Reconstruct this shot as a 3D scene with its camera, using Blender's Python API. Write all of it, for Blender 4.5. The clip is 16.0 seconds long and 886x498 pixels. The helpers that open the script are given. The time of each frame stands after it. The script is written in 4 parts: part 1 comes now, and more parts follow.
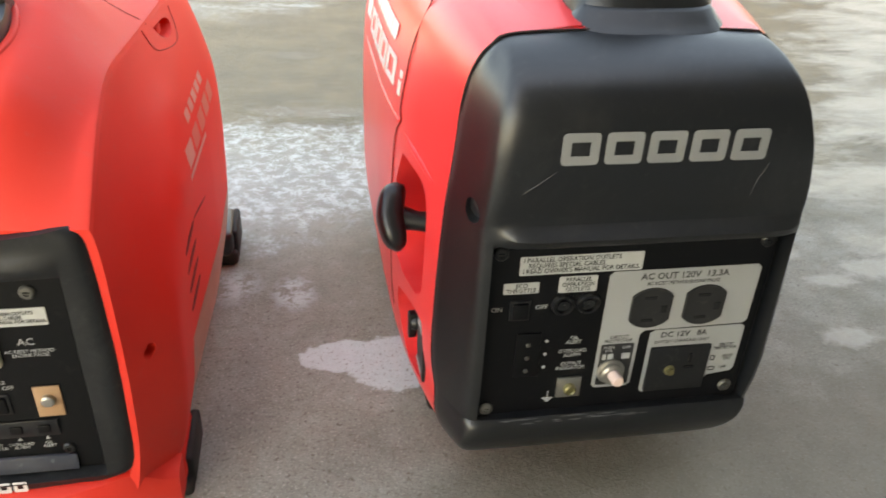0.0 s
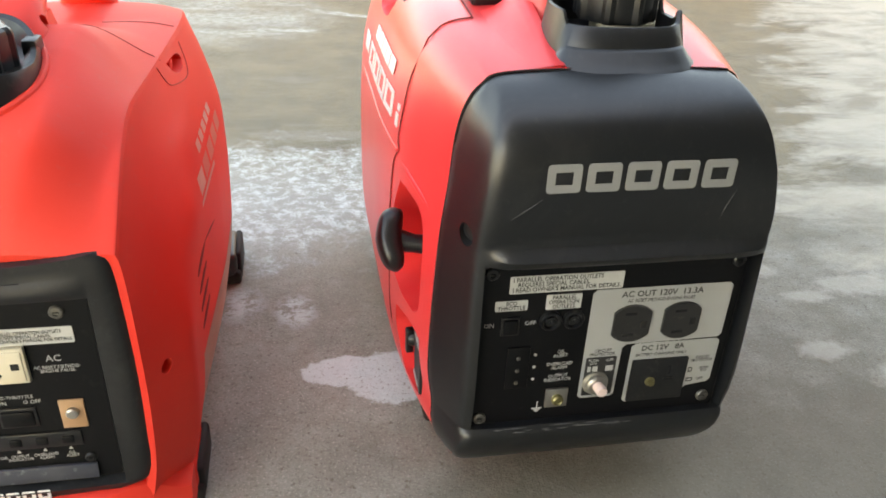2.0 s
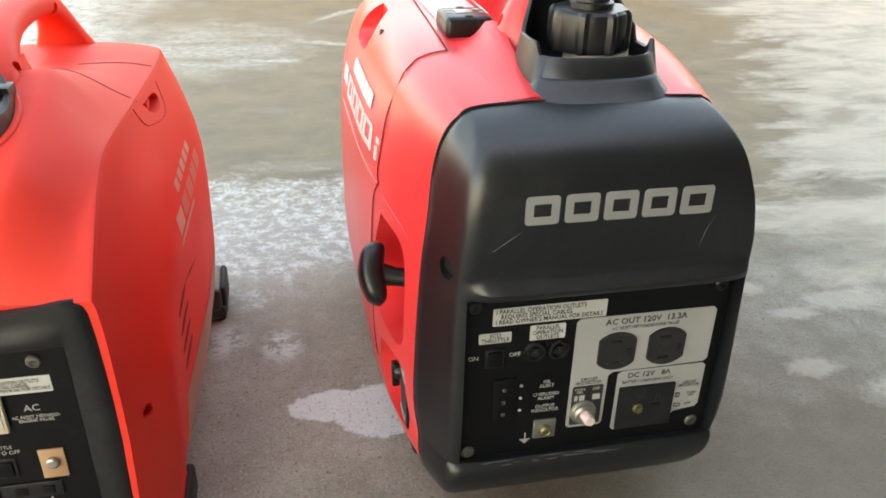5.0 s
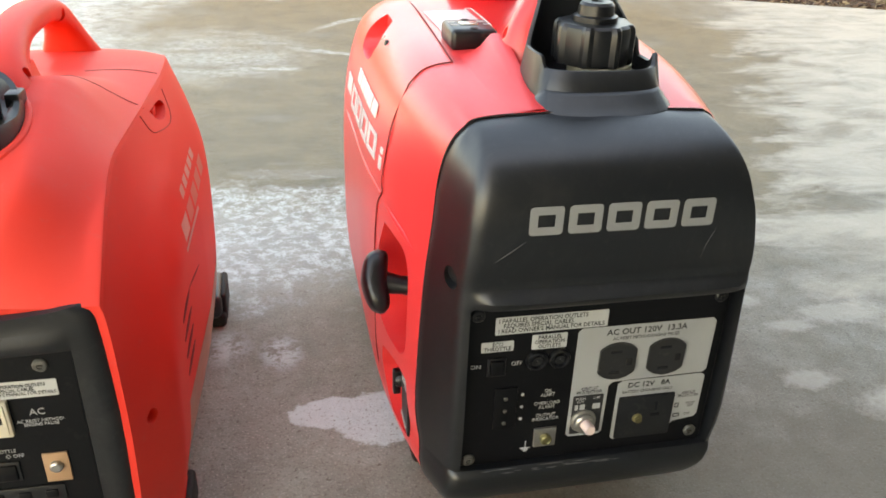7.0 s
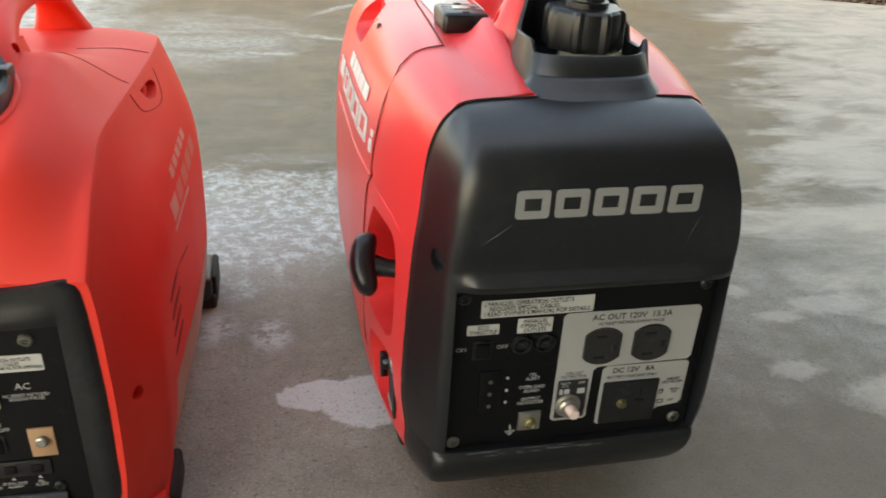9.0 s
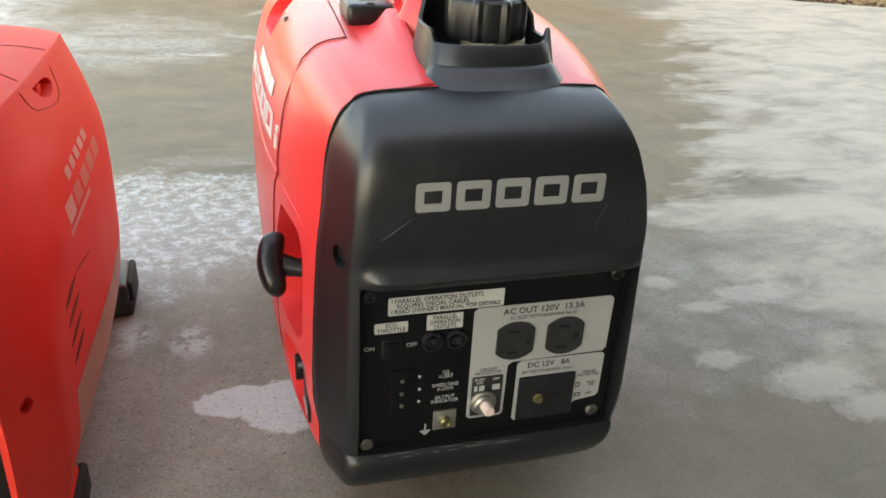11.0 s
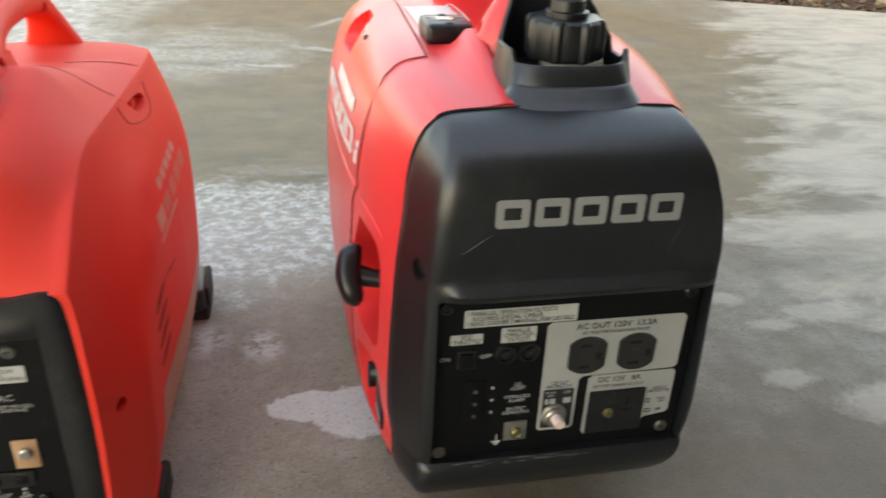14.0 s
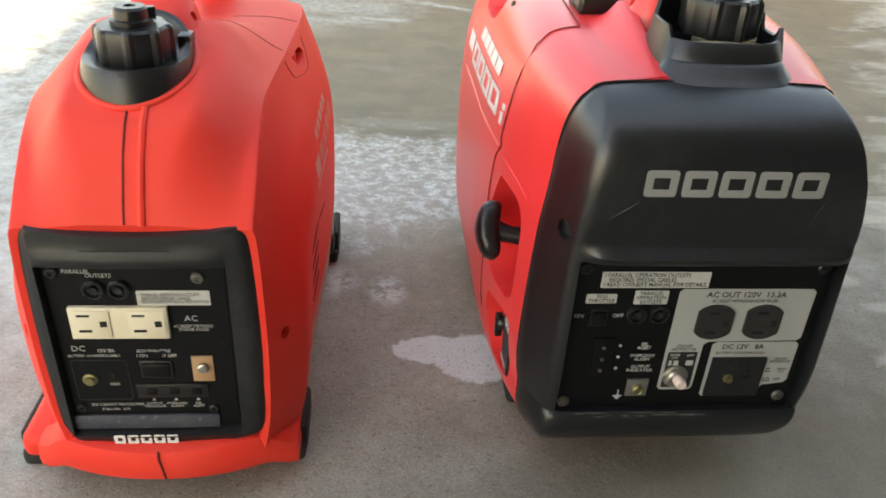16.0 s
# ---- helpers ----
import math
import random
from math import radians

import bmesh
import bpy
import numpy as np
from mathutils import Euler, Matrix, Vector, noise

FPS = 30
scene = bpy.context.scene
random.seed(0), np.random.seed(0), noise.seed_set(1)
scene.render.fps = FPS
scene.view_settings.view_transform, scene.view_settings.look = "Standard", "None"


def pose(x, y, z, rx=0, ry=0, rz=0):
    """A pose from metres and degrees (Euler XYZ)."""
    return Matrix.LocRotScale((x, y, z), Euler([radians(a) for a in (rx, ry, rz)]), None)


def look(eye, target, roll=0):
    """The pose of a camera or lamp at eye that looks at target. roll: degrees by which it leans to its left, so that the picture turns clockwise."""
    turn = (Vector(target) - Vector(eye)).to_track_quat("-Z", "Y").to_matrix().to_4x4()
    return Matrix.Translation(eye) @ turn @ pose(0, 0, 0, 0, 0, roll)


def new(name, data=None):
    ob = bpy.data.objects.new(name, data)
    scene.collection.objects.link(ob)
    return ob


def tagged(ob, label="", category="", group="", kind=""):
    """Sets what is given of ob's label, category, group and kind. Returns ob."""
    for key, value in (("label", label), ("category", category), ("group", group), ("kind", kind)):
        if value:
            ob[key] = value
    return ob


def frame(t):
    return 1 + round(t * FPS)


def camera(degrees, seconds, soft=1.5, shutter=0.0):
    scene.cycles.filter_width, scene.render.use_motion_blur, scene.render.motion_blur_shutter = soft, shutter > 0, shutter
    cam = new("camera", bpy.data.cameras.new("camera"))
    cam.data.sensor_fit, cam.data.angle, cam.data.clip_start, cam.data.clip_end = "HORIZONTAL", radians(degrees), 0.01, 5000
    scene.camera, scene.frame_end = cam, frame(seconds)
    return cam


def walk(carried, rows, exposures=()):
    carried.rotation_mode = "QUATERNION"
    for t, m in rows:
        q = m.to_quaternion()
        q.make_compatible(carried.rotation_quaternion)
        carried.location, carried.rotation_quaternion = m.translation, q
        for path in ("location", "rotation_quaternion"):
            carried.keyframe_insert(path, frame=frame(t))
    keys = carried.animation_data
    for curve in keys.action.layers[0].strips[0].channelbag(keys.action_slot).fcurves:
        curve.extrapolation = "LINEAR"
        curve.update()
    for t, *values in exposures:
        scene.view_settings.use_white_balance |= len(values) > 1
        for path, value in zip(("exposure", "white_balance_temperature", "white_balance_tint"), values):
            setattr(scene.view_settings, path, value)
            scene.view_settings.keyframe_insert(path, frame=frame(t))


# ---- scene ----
cam = camera(58.8, 16.0, soft=1.7, shutter=0.5)
PATH = [
    (0, (-0.211, -0.418, 0.485), (0.112, 1.27, -0.537), 2.7),
    (0.5, (-0.205, -0.43, 0.496), (0.191, 1.255, -0.507), 3.3),
    (1, (-0.202, -0.45, 0.512), (0.216, 1.244, -0.466), 2.0),
    (1.5, (-0.214, -0.448, 0.513), (0.158, 1.261, -0.457), 1.1),
    (2, (-0.22, -0.452, 0.509), (0.124, 1.254, -0.475), 2.7),
    (2.5, (-0.217, -0.459, 0.503), (0.112, 1.249, -0.483), 1.7),
    (3, (-0.217, -0.455, 0.51), (0.108, 1.257, -0.471), 1.5),
    (3.5, (-0.216, -0.451, 0.508), (0.082, 1.273, -0.461), 0.4),
    (4, (-0.213, -0.449, 0.511), (0.123, 1.274, -0.447), 1.3),
    (4.5, (-0.21, -0.447, 0.512), (0.144, 1.279, -0.434), 1.1),
    (5, (-0.212, -0.447, 0.516), (0.158, 1.281, -0.421), 1.2),
    (7.5, (-0.22, -0.454, 0.52), (0.165, 1.29, -0.38), 2.0),
    (8, (-0.216, -0.458, 0.53), (0.135, 1.303, -0.352), 0.9),
    (8.5, (-0.22, -0.46, 0.524), (0.122, 1.287, -0.386), 1.6),
    (9, (-0.214, -0.456, 0.515), (0.179, 1.266, -0.423), 3.1),
    (9.5, (-0.19, -0.456, 0.508), (0.254, 1.257, -0.424), 3.3),
    (9.7, (-0.185, -0.459, 0.5), (0.275, 1.247, -0.438), 3.5),
    (11.8, (-0.177, -0.451, 0.509), (0.335, 1.249, -0.412), 3.2),
    (12, (-0.179, -0.455, 0.509), (0.325, 1.249, -0.411), 3.2),
    (12.5, (-0.174, -0.459, 0.507), (0.32, 1.252, -0.404), 3.1),
    (13, (-0.17, -0.457, 0.508), (0.317, 1.256, -0.402), 2.8),
    (13.5, (-0.177, -0.452, 0.515), (0.292, 1.263, -0.4), 2.8),
    (14, (-0.198, -0.46, 0.516), (0.182, 1.277, -0.4), 2.5),
    (14.5, (-0.242, -0.481, 0.533), (-0.039, 1.268, -0.414), 2.3),
    (15, (-0.277, -0.507, 0.555), (-0.206, 1.225, -0.442), 1.7),
    (15.5, (-0.261, -0.495, 0.539), (-0.137, 1.219, -0.484), 2.7),
    (16, (-0.252, -0.489, 0.533), (-0.075, 1.223, -0.486), 3.3),
]
EXPOSURE = [(0.0, 3.02), (3.5, 3.06), (5.0, 3.00), (8.0, 2.98), (8.5, 2.70), (9.0, 2.55), (9.6, 2.60), (11.9, 2.96), (12.5, 3.01), (13.6, 2.94), (14.0, 2.64), (14.5, 2.43), (15.0, 2.31), (15.5, 2.48), (16.0, 2.61)]
walk(cam, [(t, look(eye, target, roll)) for t, eye, target, roll in PATH], exposures=[(t, e, 11500, 10) for t, e in EXPOSURE])

# ---- light ----
HOUSE_EDGE, HOUSE_FACE, HOUSE_TOP, LOW_TOP = -0.72, -1.8, 5.2, 2.50  # the corner and height of the unseen house that shades the slab, LOW_TOP of an added roof
world = bpy.data.worlds.new("world")
scene.world = world
world.use_nodes = True
wn = world.node_tree.nodes
sky = wn.new("ShaderNodeTexSky")
sky.sky_type, sky.sun_disc = "NISHITA", False
sun_way = Vector((0.04, -0.72, 0.70)).normalized()  # towards the sun: high behind the house at the camera's back
sky.sun_elevation = math.asin(sun_way.z)
sky.sun_rotation = math.atan2(sun_way.x, sun_way.y)
wn["Background"].inputs[1].default_value = 0.15
world.node_tree.links.new(sky.outputs[0], wn["Background"].inputs[0])
sun = new("sun", bpy.data.lights.new("sun", "SUN"))
sun.data.energy, sun.data.angle, sun.data.color = 5.0, radians(1.2), (1.0, 0.97, 0.92)
sun.matrix_world = Matrix.Translation((-3, 3, 4)) @ sun_way.to_track_quat("Z", "Y").to_matrix().to_4x4()


# ---- materials ----
class Mat:
    """A node material with a principled shader and small helpers."""

    def __init__(self, name, rough=0.5, metal=0.0, color=(0.5, 0.5, 0.5)):
        self.m = bpy.data.materials.new(name)
        self.m.use_nodes = True
        self.t = self.m.node_tree
        self.b = self.t.nodes["Principled BSDF"]
        self.b.inputs["Roughness"].default_value = rough
        self.b.inputs["Metallic"].default_value = metal
        self.b.inputs["Base Color"].default_value = (*color, 1)

    def node(self, kind, **inputs):
        n = self.t.nodes.new(kind)
        for k, v in inputs.items():
            n.inputs[k.replace("_", " ")].default_value = v
        return n

    def link(self, a, b):
        self.t.links.new(a, b)

    def coords(self, scale=(1, 1, 1)):
        g = self.node("ShaderNodeNewGeometry")
        mp = self.node("ShaderNodeMapping")
        mp.inputs["Scale"].default_value = scale
        self.link(g.outputs["Position"], mp.inputs["Vector"])
        return mp.outputs[0]

    def noise(self, scale, detail=4.0, rough=0.55, vec=None, distort=0.0):
        n = self.node("ShaderNodeTexNoise", Scale=scale, Detail=detail, Roughness=rough, Distortion=distort)
        self.link(vec or self.coords(), n.inputs["Vector"])
        return n.outputs["Fac"]

    def ramp(self, fac, *stops):
        r = self.node("ShaderNodeValToRGB")
        e = r.color_ramp.elements
        while len(e) < len(stops):
            e.new(0.5)
        for el, (p, c) in zip(e, stops):
            el.position = p
            el.color = (*c, 1) if isinstance(c, tuple) else (c, c, c, 1)
        self.link(fac, r.inputs[0])
        return r.outputs[0]

    def mix(self, fac, a, b, mode="MIX"):
        n = self.node("ShaderNodeMix")
        n.data_type, n.blend_type = "RGBA", mode
        for sock, v in ((n.inputs[0], fac), (n.inputs[6], a), (n.inputs[7], b)):
            if isinstance(v, (int, float)):
                sock.default_value = v
            elif isinstance(v, tuple):
                sock.default_value = (*v, 1)
            else:
                self.link(v, sock)
        return n.outputs[2]

    def math(self, op, a, b=0.0, clamp=False):
        n = self.node("ShaderNodeMath")
        n.operation, n.use_clamp = op, clamp
        for sock, v in zip(n.inputs, (a, b)):
            if isinstance(v, (int, float)):
                sock.default_value = v
            else:
                self.link(v, sock)
        return n.outputs[0]

    def bump(self, height, strength=0.3, distance=0.001):
        n = self.node("ShaderNodeBump", Strength=strength, Distance=distance)
        self.link(height, n.inputs["Height"])
        self.link(n.outputs[0], self.b.inputs["Normal"])

    def color(self, c):
        self.link(c, self.b.inputs["Base Color"])

    def rough(self, r):
        self.link(r, self.b.inputs["Roughness"])


def plastic(name, base, worn, rough, grain=900.0, bump=0.15, dust=(0.3, 0.26, 0.22), dust_amount=0.12, spec=0.5, smudge=0.0):
    """Moulded plastic with fine grain, faded blotches and a little dust."""
    m = Mat(name, rough)
    big = m.noise(9.0, 5.0, 0.6)
    fine = m.noise(140.0, 3.0, 0.6)
    c = m.mix(m.ramp(big, (0.35, 0.0), (0.75, 1.0)), base, worn)
    specks = m.ramp(fine, (0.60, 0.0), (0.80, 1.0))
    c = m.mix(m.math("MULTIPLY", specks, dust_amount), c, dust)
    if smudge:
        wipe = m.noise(16.0, 7.0, 0.72, m.coords((1.0, 1.0, 0.6)), 0.8)
        c = m.mix(m.math("MULTIPLY", m.ramp(wipe, (0.52, 0.0), (0.72, 1.0)), smudge), c, dust)
    m.color(c)
    m.b.inputs["Specular IOR Level"].default_value = spec
    m.rough(m.math("ADD", rough - 0.07, m.math("MULTIPLY", big, 0.14)))
    m.bump(m.noise(grain, 2.0), bump, 0.0004)
    return m.m


RED_FADED = plastic("red_plastic_faded", (0.78, 0.035, 0.025), (0.80, 0.054, 0.038), 0.55, bump=0.08, dust_amount=0.08, spec=0.26)
RED = plastic("red_plastic", (0.79, 0.037, 0.041), (0.82, 0.052, 0.056), 0.30, bump=0.05, dust_amount=0.05, spec=0.6)
BLACK = plastic("black_plastic", (0.0036, 0.0043, 0.0058), (0.0056, 0.0064, 0.0082), 0.36, 1100.0, 0.25, (0.14, 0.13, 0.12), 0.10, spec=0.72, smudge=0.10)
BEZEL = plastic("dusty_bezel_plastic", (0.0052, 0.0060, 0.0078), (0.0085, 0.0094, 0.0115), 0.50, 1100.0, 0.2, (0.13, 0.13, 0.13), 0.12, spec=0.45, smudge=0.12)
BLACK_CAP = plastic("black_cap_plastic", (0.0050, 0.0053, 0.0066), (0.0090, 0.0094, 0.0108), 0.33, 1100.0, 0.15, (0.15, 0.14, 0.13), 0.16)
PANEL = plastic("panel_black", (0.0035, 0.0035, 0.0042), (0.006, 0.006, 0.007), 0.42, 1500.0, 0.05, (0.15, 0.14, 0.13), 0.05, spec=0.18)
RUBBER = plastic("black_rubber", (0.007, 0.007, 0.007), (0.013, 0.0125, 0.012), 0.75, 700.0, 0.3, (0.12, 0.10, 0.09), 0.1)
GAP = Mat("seam_gap", 0.8, 0, (0.16, 0.012, 0.010)).m
GAP_FADED = Mat("faded_seam_gap", 0.8, 0, (0.34, 0.022, 0.016)).m
GAP_COVER = Mat("cover_gap", 0.8, 0, (0.020, 0.008, 0.008)).m
DARK = Mat("dark_hollow", 0.8, 0, (0.006, 0.006, 0.006)).m
WHITE = Mat("white_print", 0.5, 0, (0.40, 0.40, 0.39)).m
MARK = plastic("white_marking", (0.68, 0.68, 0.66), (0.60, 0.60, 0.58), 0.45, 500.0, 0.05)
LABEL = plastic("pale_label", (0.50, 0.50, 0.48), (0.42, 0.42, 0.40), 0.45, 500.0, 0.05)
SILVER = plastic("silver_print", (0.36, 0.36, 0.35), (0.30, 0.30, 0.29), 0.4, 700.0, 0.05)
DULL_SILVER = plastic("dull_silver_mark", (0.25, 0.25, 0.245), (0.21, 0.21, 0.205), 0.4, 700.0, 0.05)
INK = Mat("black_print", 0.5, 0, (0.015, 0.015, 0.016)).m
CREAM = plastic("cream_outlet_plastic", (0.66, 0.60, 0.47), (0.58, 0.51, 0.38), 0.4, 700.0, 0.05)
DULL = Mat("dull_dusty_steel", 0.5, 0.7, (0.13, 0.125, 0.115)).m
OUTLET = plastic("outlet_black", (0.014, 0.014, 0.015), (0.022, 0.021, 0.022), 0.4, 900.0, 0.05)
SCUFF = Mat("scuffed_plastic", 0.6, 0, (0.11, 0.11, 0.11)).m
STEEL = Mat("zinc_steel", 0.38, 0.9, (0.42, 0.40, 0.36)).m
BRASS = Mat("tarnished_brass", 0.45, 0.85, (0.25, 0.22, 0.11)).m
COPPERY = plastic("rusty_plate", (0.34, 0.19, 0.10), (0.45, 0.27, 0.16), 0.5, 300.0, 0.2)
PINK = Mat("pale_button", 0.35, 0, (0.75, 0.55, 0.50)).m
LCD = Mat("lcd_window", 0.2, 0, (0.18, 0.17, 0.12)).m


# ---- mesh helpers ----
def hang(ob, parent):
    """Parent ob where it stands; places are given in the world."""
    ob.parent = parent
    if parent.parent is None:
        ob.matrix_parent_inverse = Matrix.Translation(-parent.location)


def part(name, bm, material, parent=None, label="", smooth=30.0):
    """One bmesh as one mesh object, under a thing or a part."""
    me = bpy.data.meshes.new(name)
    bmesh.ops.recalc_face_normals(bm, faces=bm.faces)
    bm.to_mesh(me)
    bm.free()
    me.materials.append(material)
    if smooth:
        me.shade_smooth()
        me.set_sharp_from_angle(angle=radians(smooth))
    ob = new(name, me)
    if parent:
        hang(ob, parent)
    return tagged(ob, label)


def thing(name, label, category, at=(0, 0, 0), group="", kind=""):
    ob = new(name)
    ob.location = at
    return tagged(ob, label, category, group, kind)


def box(bm, lo, hi, bevel=0.0, seg=2):
    m = Matrix.Translation([(a + b) / 2 for a, b in zip(lo, hi)]) @ Matrix.Diagonal([b - a for a, b in zip(lo, hi)] + [1])
    v = bmesh.ops.create_cube(bm, size=1, matrix=m)["verts"]
    if bevel:
        e = list({e for x in v for e in x.link_edges})
        bmesh.ops.bevel(bm, geom=e, offset=bevel, segments=seg, affect="EDGES", profile=0.5)
    return bm


def turned(bm, profile, m, n=40):
    """A turned solid: rows of (radius, height) about the axis of the pose m."""
    rings = []
    for r, h in profile:
        rings.append([bm.verts.new(m @ Vector((r * math.cos(a), r * math.sin(a), h))) for a in (2 * math.pi * i / n for i in range(n))])
    for a, b in zip(rings, rings[1:]):
        for i in range(n):
            bm.faces.new((a[i], a[(i + 1) % n], b[(i + 1) % n], b[i]))
    bm.faces.new(rings[0][::-1])
    bm.faces.new(rings[-1])
    return bm


def prism(bm, outline, m, depth):
    """A flat outline in x, y of the pose m, thickened along its z."""
    lo = [bm.verts.new(m @ Vector((x, y, 0))) for x, y in outline]
    hi = [bm.verts.new(m @ Vector((x, y, depth))) for x, y in outline]
    n = len(outline)
    bm.faces.new(lo[::-1])
    bm.faces.new(hi)
    for i in range(n):
        bm.faces.new((lo[i], lo[(i + 1) % n], hi[(i + 1) % n], hi[i]))
    return bm


def rounded(x0, y0, x1, y1, r, n=5):
    """The outline of a rectangle with round corners."""
    out = []
    for cx, cy, a0 in ((x1 - r, y1 - r, 0), (x0 + r, y1 - r, 90), (x0 + r, y0 + r, 180), (x1 - r, y0 + r, 270)):
        out += [(cx + r * math.cos(radians(a0 + 90 * i / n)), cy + r * math.sin(radians(a0 + 90 * i / n))) for i in range(n + 1)]
    return out


def grid_mesh(bm, rows, close=False):
    """Faces over rows of points; close joins each row's ends."""
    v = [[bm.verts.new(p) for p in row] for row in rows]
    for a, b in zip(v, v[1:]):
        n = len(a)
        for i in range(n if close else n - 1):
            j = (i + 1) % n
            bm.faces.new((a[i], a[j], b[j], b[i]))
    return v


def tube(bm, pts, radius, n=8):
    """A round bar along points."""
    pts = [Vector(p) for p in pts]
    rings = []
    for i, p in enumerate(pts):
        d = (pts[min(i + 1, len(pts) - 1)] - pts[max(i - 1, 0)]).normalized()
        q = d.to_track_quat("Z", "Y").to_matrix()
        r = radius[i] if isinstance(radius, (list, tuple)) else radius
        rings.append([bm.verts.new(p + q @ Vector((r * math.cos(a), r * math.sin(a), 0))) for a in (2 * math.pi * k / n for k in range(n))])
    for a, b in zip(rings, rings[1:]):
        for k in range(n):
            bm.faces.new((a[k], a[(k + 1) % n], b[(k + 1) % n], b[k]))
    bm.faces.new(rings[0][::-1])
    bm.faces.new(rings[-1])
    return bm


def smooth_path(pts, per=8):
    """A rounded way through points (Catmull-Rom)."""
    p = [np.array(q, float) for q in pts]
    p = [2 * p[0] - p[1]] + p + [2 * p[-1] - p[-2]]
    out = []
    for a, b, c, d in zip(p, p[1:], p[2:], p[3:]):
        for k in range(per):
            t = k / per
            out.append(0.5 * (2 * b + (c - a) * t + (2 * a - 5 * b + 4 * c - d) * t * t + (3 * b - a - 3 * c + d) * t ** 3))
    return [tuple(q) for q in out] + [tuple(p[-2])]


def carve(ob, cutter):
    """Cut a bmesh out of a mesh object for good."""
    me = bpy.data.meshes.new("cutter")
    bmesh.ops.recalc_face_normals(cutter, faces=cutter.faces)
    cutter.to_mesh(me)
    cutter.free()
    c = new("cutter", me)
    mod = ob.modifiers.new("cut", "BOOLEAN")
    mod.operation, mod.solver, mod.object = "DIFFERENCE", "EXACT", c
    bpy.context.view_layer.update()
    done = bpy.data.meshes.new_from_object(ob.evaluated_get(bpy.context.evaluated_depsgraph_get()))
    ob.modifiers.clear()
    old = ob.data
    ob.data = done
    done.name = old.name
    bpy.data.objects.remove(c)
    bpy.data.meshes.remove(me)
    done.set_sharp_from_angle(angle=radians(30))


def lerp_table(table, z):
    """A straight-line lookup in rows of (z, value)."""
    return float(np.interp(z, [r[0] for r in table], [r[1] for r in table]))


def ease(a, b, v):
    s = min(max((v - a) / (b - a), 0.0), 1.0)
    return s * s * (3 - 2 * s)


# ---- the place ----
def concrete():
    m = Mat("damp_concrete", 0.6)
    pos = m.coords()
    sep = m.node("ShaderNodeSeparateXYZ")
    m.link(pos, sep.inputs[0])
    X, Y = sep.outputs[0], sep.outputs[1]
    big = m.noise(2.2, 6.0, 0.6, pos)
    mid = m.noise(14.0, 6.0, 0.65, pos)
    fine = m.noise(90.0, 4.0, 0.7, pos)
    grit = m.noise(420.0, 2.0, 0.6, pos)
    streak = m.noise(5.0, 5.0, 0.6, m.coords((0.55, 1.6, 1.0)))

    ragged = m.noise(3.4, 6.0, 0.62, m.coords((0.75, 1.8, 1.0)), 0.8)

    def spot(cx, cy, rx, ry, noise_fac, amount, soft):
        """1 inside a ragged ellipse, 0 outside."""
        dx = m.math("DIVIDE", m.math("SUBTRACT", X, cx), rx)
        dy = m.math("DIVIDE", m.math("SUBTRACT", Y, cy), ry)
        d = m.math("SQRT", m.math("ADD", m.math("MULTIPLY", dx, dx), m.math("MULTIPLY", dy, dy)))
        d = m.math("ADD", d, m.math("MULTIPLY", m.math("SUBTRACT", noise_fac, 0.5), amount))
        return m.math("DIVIDE", m.math("SUBTRACT", 1 + soft, d), 2 * soft, True)

    def add(a, b):
        return m.math("ADD", a, b)

    def mul(a, b):
        return m.math("MULTIPLY", a, b)

    def off(n, amount):
        return mul(m.math("SUBTRACT", n, 0.5), amount)

    def arc(x0, x1, y0, slope, curve, width, n):
        """A ragged line y = y0 + slope (x - x0) + curve (x - x0)^2 between x0 and x1."""
        dx = m.math("SUBTRACT", X, x0)
        f = add(y0, add(mul(dx, slope), mul(mul(dx, dx), curve)))
        d = m.math("ABSOLUTE", m.math("SUBTRACT", add(Y, off(n, width * 2.5)), f))
        line = m.math("DIVIDE", m.math("SUBTRACT", width, d), width * 0.6, True)
        ends = m.math("MULTIPLY", m.math("DIVIDE", dx, 0.10, True), m.math("DIVIDE", m.math("SUBTRACT", x1, X), 0.06, True))
        return mul(line, ends)

    c = m.mix(m.ramp(mid, (0.3, 0.0), (0.7, 1.0)), (0.238, 0.229, 0.196), (0.336, 0.326, 0.283))
    c = m.mix(m.ramp(m.noise(170.0, 3.0, 0.6, pos), (0.29, 1.0), (0.41, 0.0)), c, (0.135, 0.115, 0.095))
    c = m.mix(mul(m.ramp(fine, (0.35, 1.0), (0.6, 0.0)), 0.35), c, (0.178, 0.162, 0.135))
    c = m.mix(mul(m.ramp(grit, (0.56, 0.0), (0.70, 1.0)), 0.85), c, (0.47, 0.44, 0.385))
    c = m.mix(mul(m.ramp(m.noise(300.0, 3.0, 0.6, m.coords((1.0, 1.07, 1.0))), (0.33, 1.0), (0.46, 0.0)), 0.55), c, (0.13, 0.112, 0.092))
    # dry, pale ground on one side, with feathered tongues into the damp
    edge = add(m.math("SUBTRACT", X, mul(m.math("MAXIMUM", Y, 0.1), 0.47)), add(off(ragged, 0.95), off(m.noise(15.0, 5.0, 0.65, m.coords((0.8, 1.2, 1.0))), 0.26)))
    dry = m.ramp(edge, (0.315, 0.0), (0.43, 0.75), (0.75, 1.0))
    dry = mul(dry, m.ramp(m.noise(5.5, 8.0, 0.7, m.coords((0.8, 1.6, 1.0)), 0.5), (0.38, 0.30), (0.56, 1.0)))
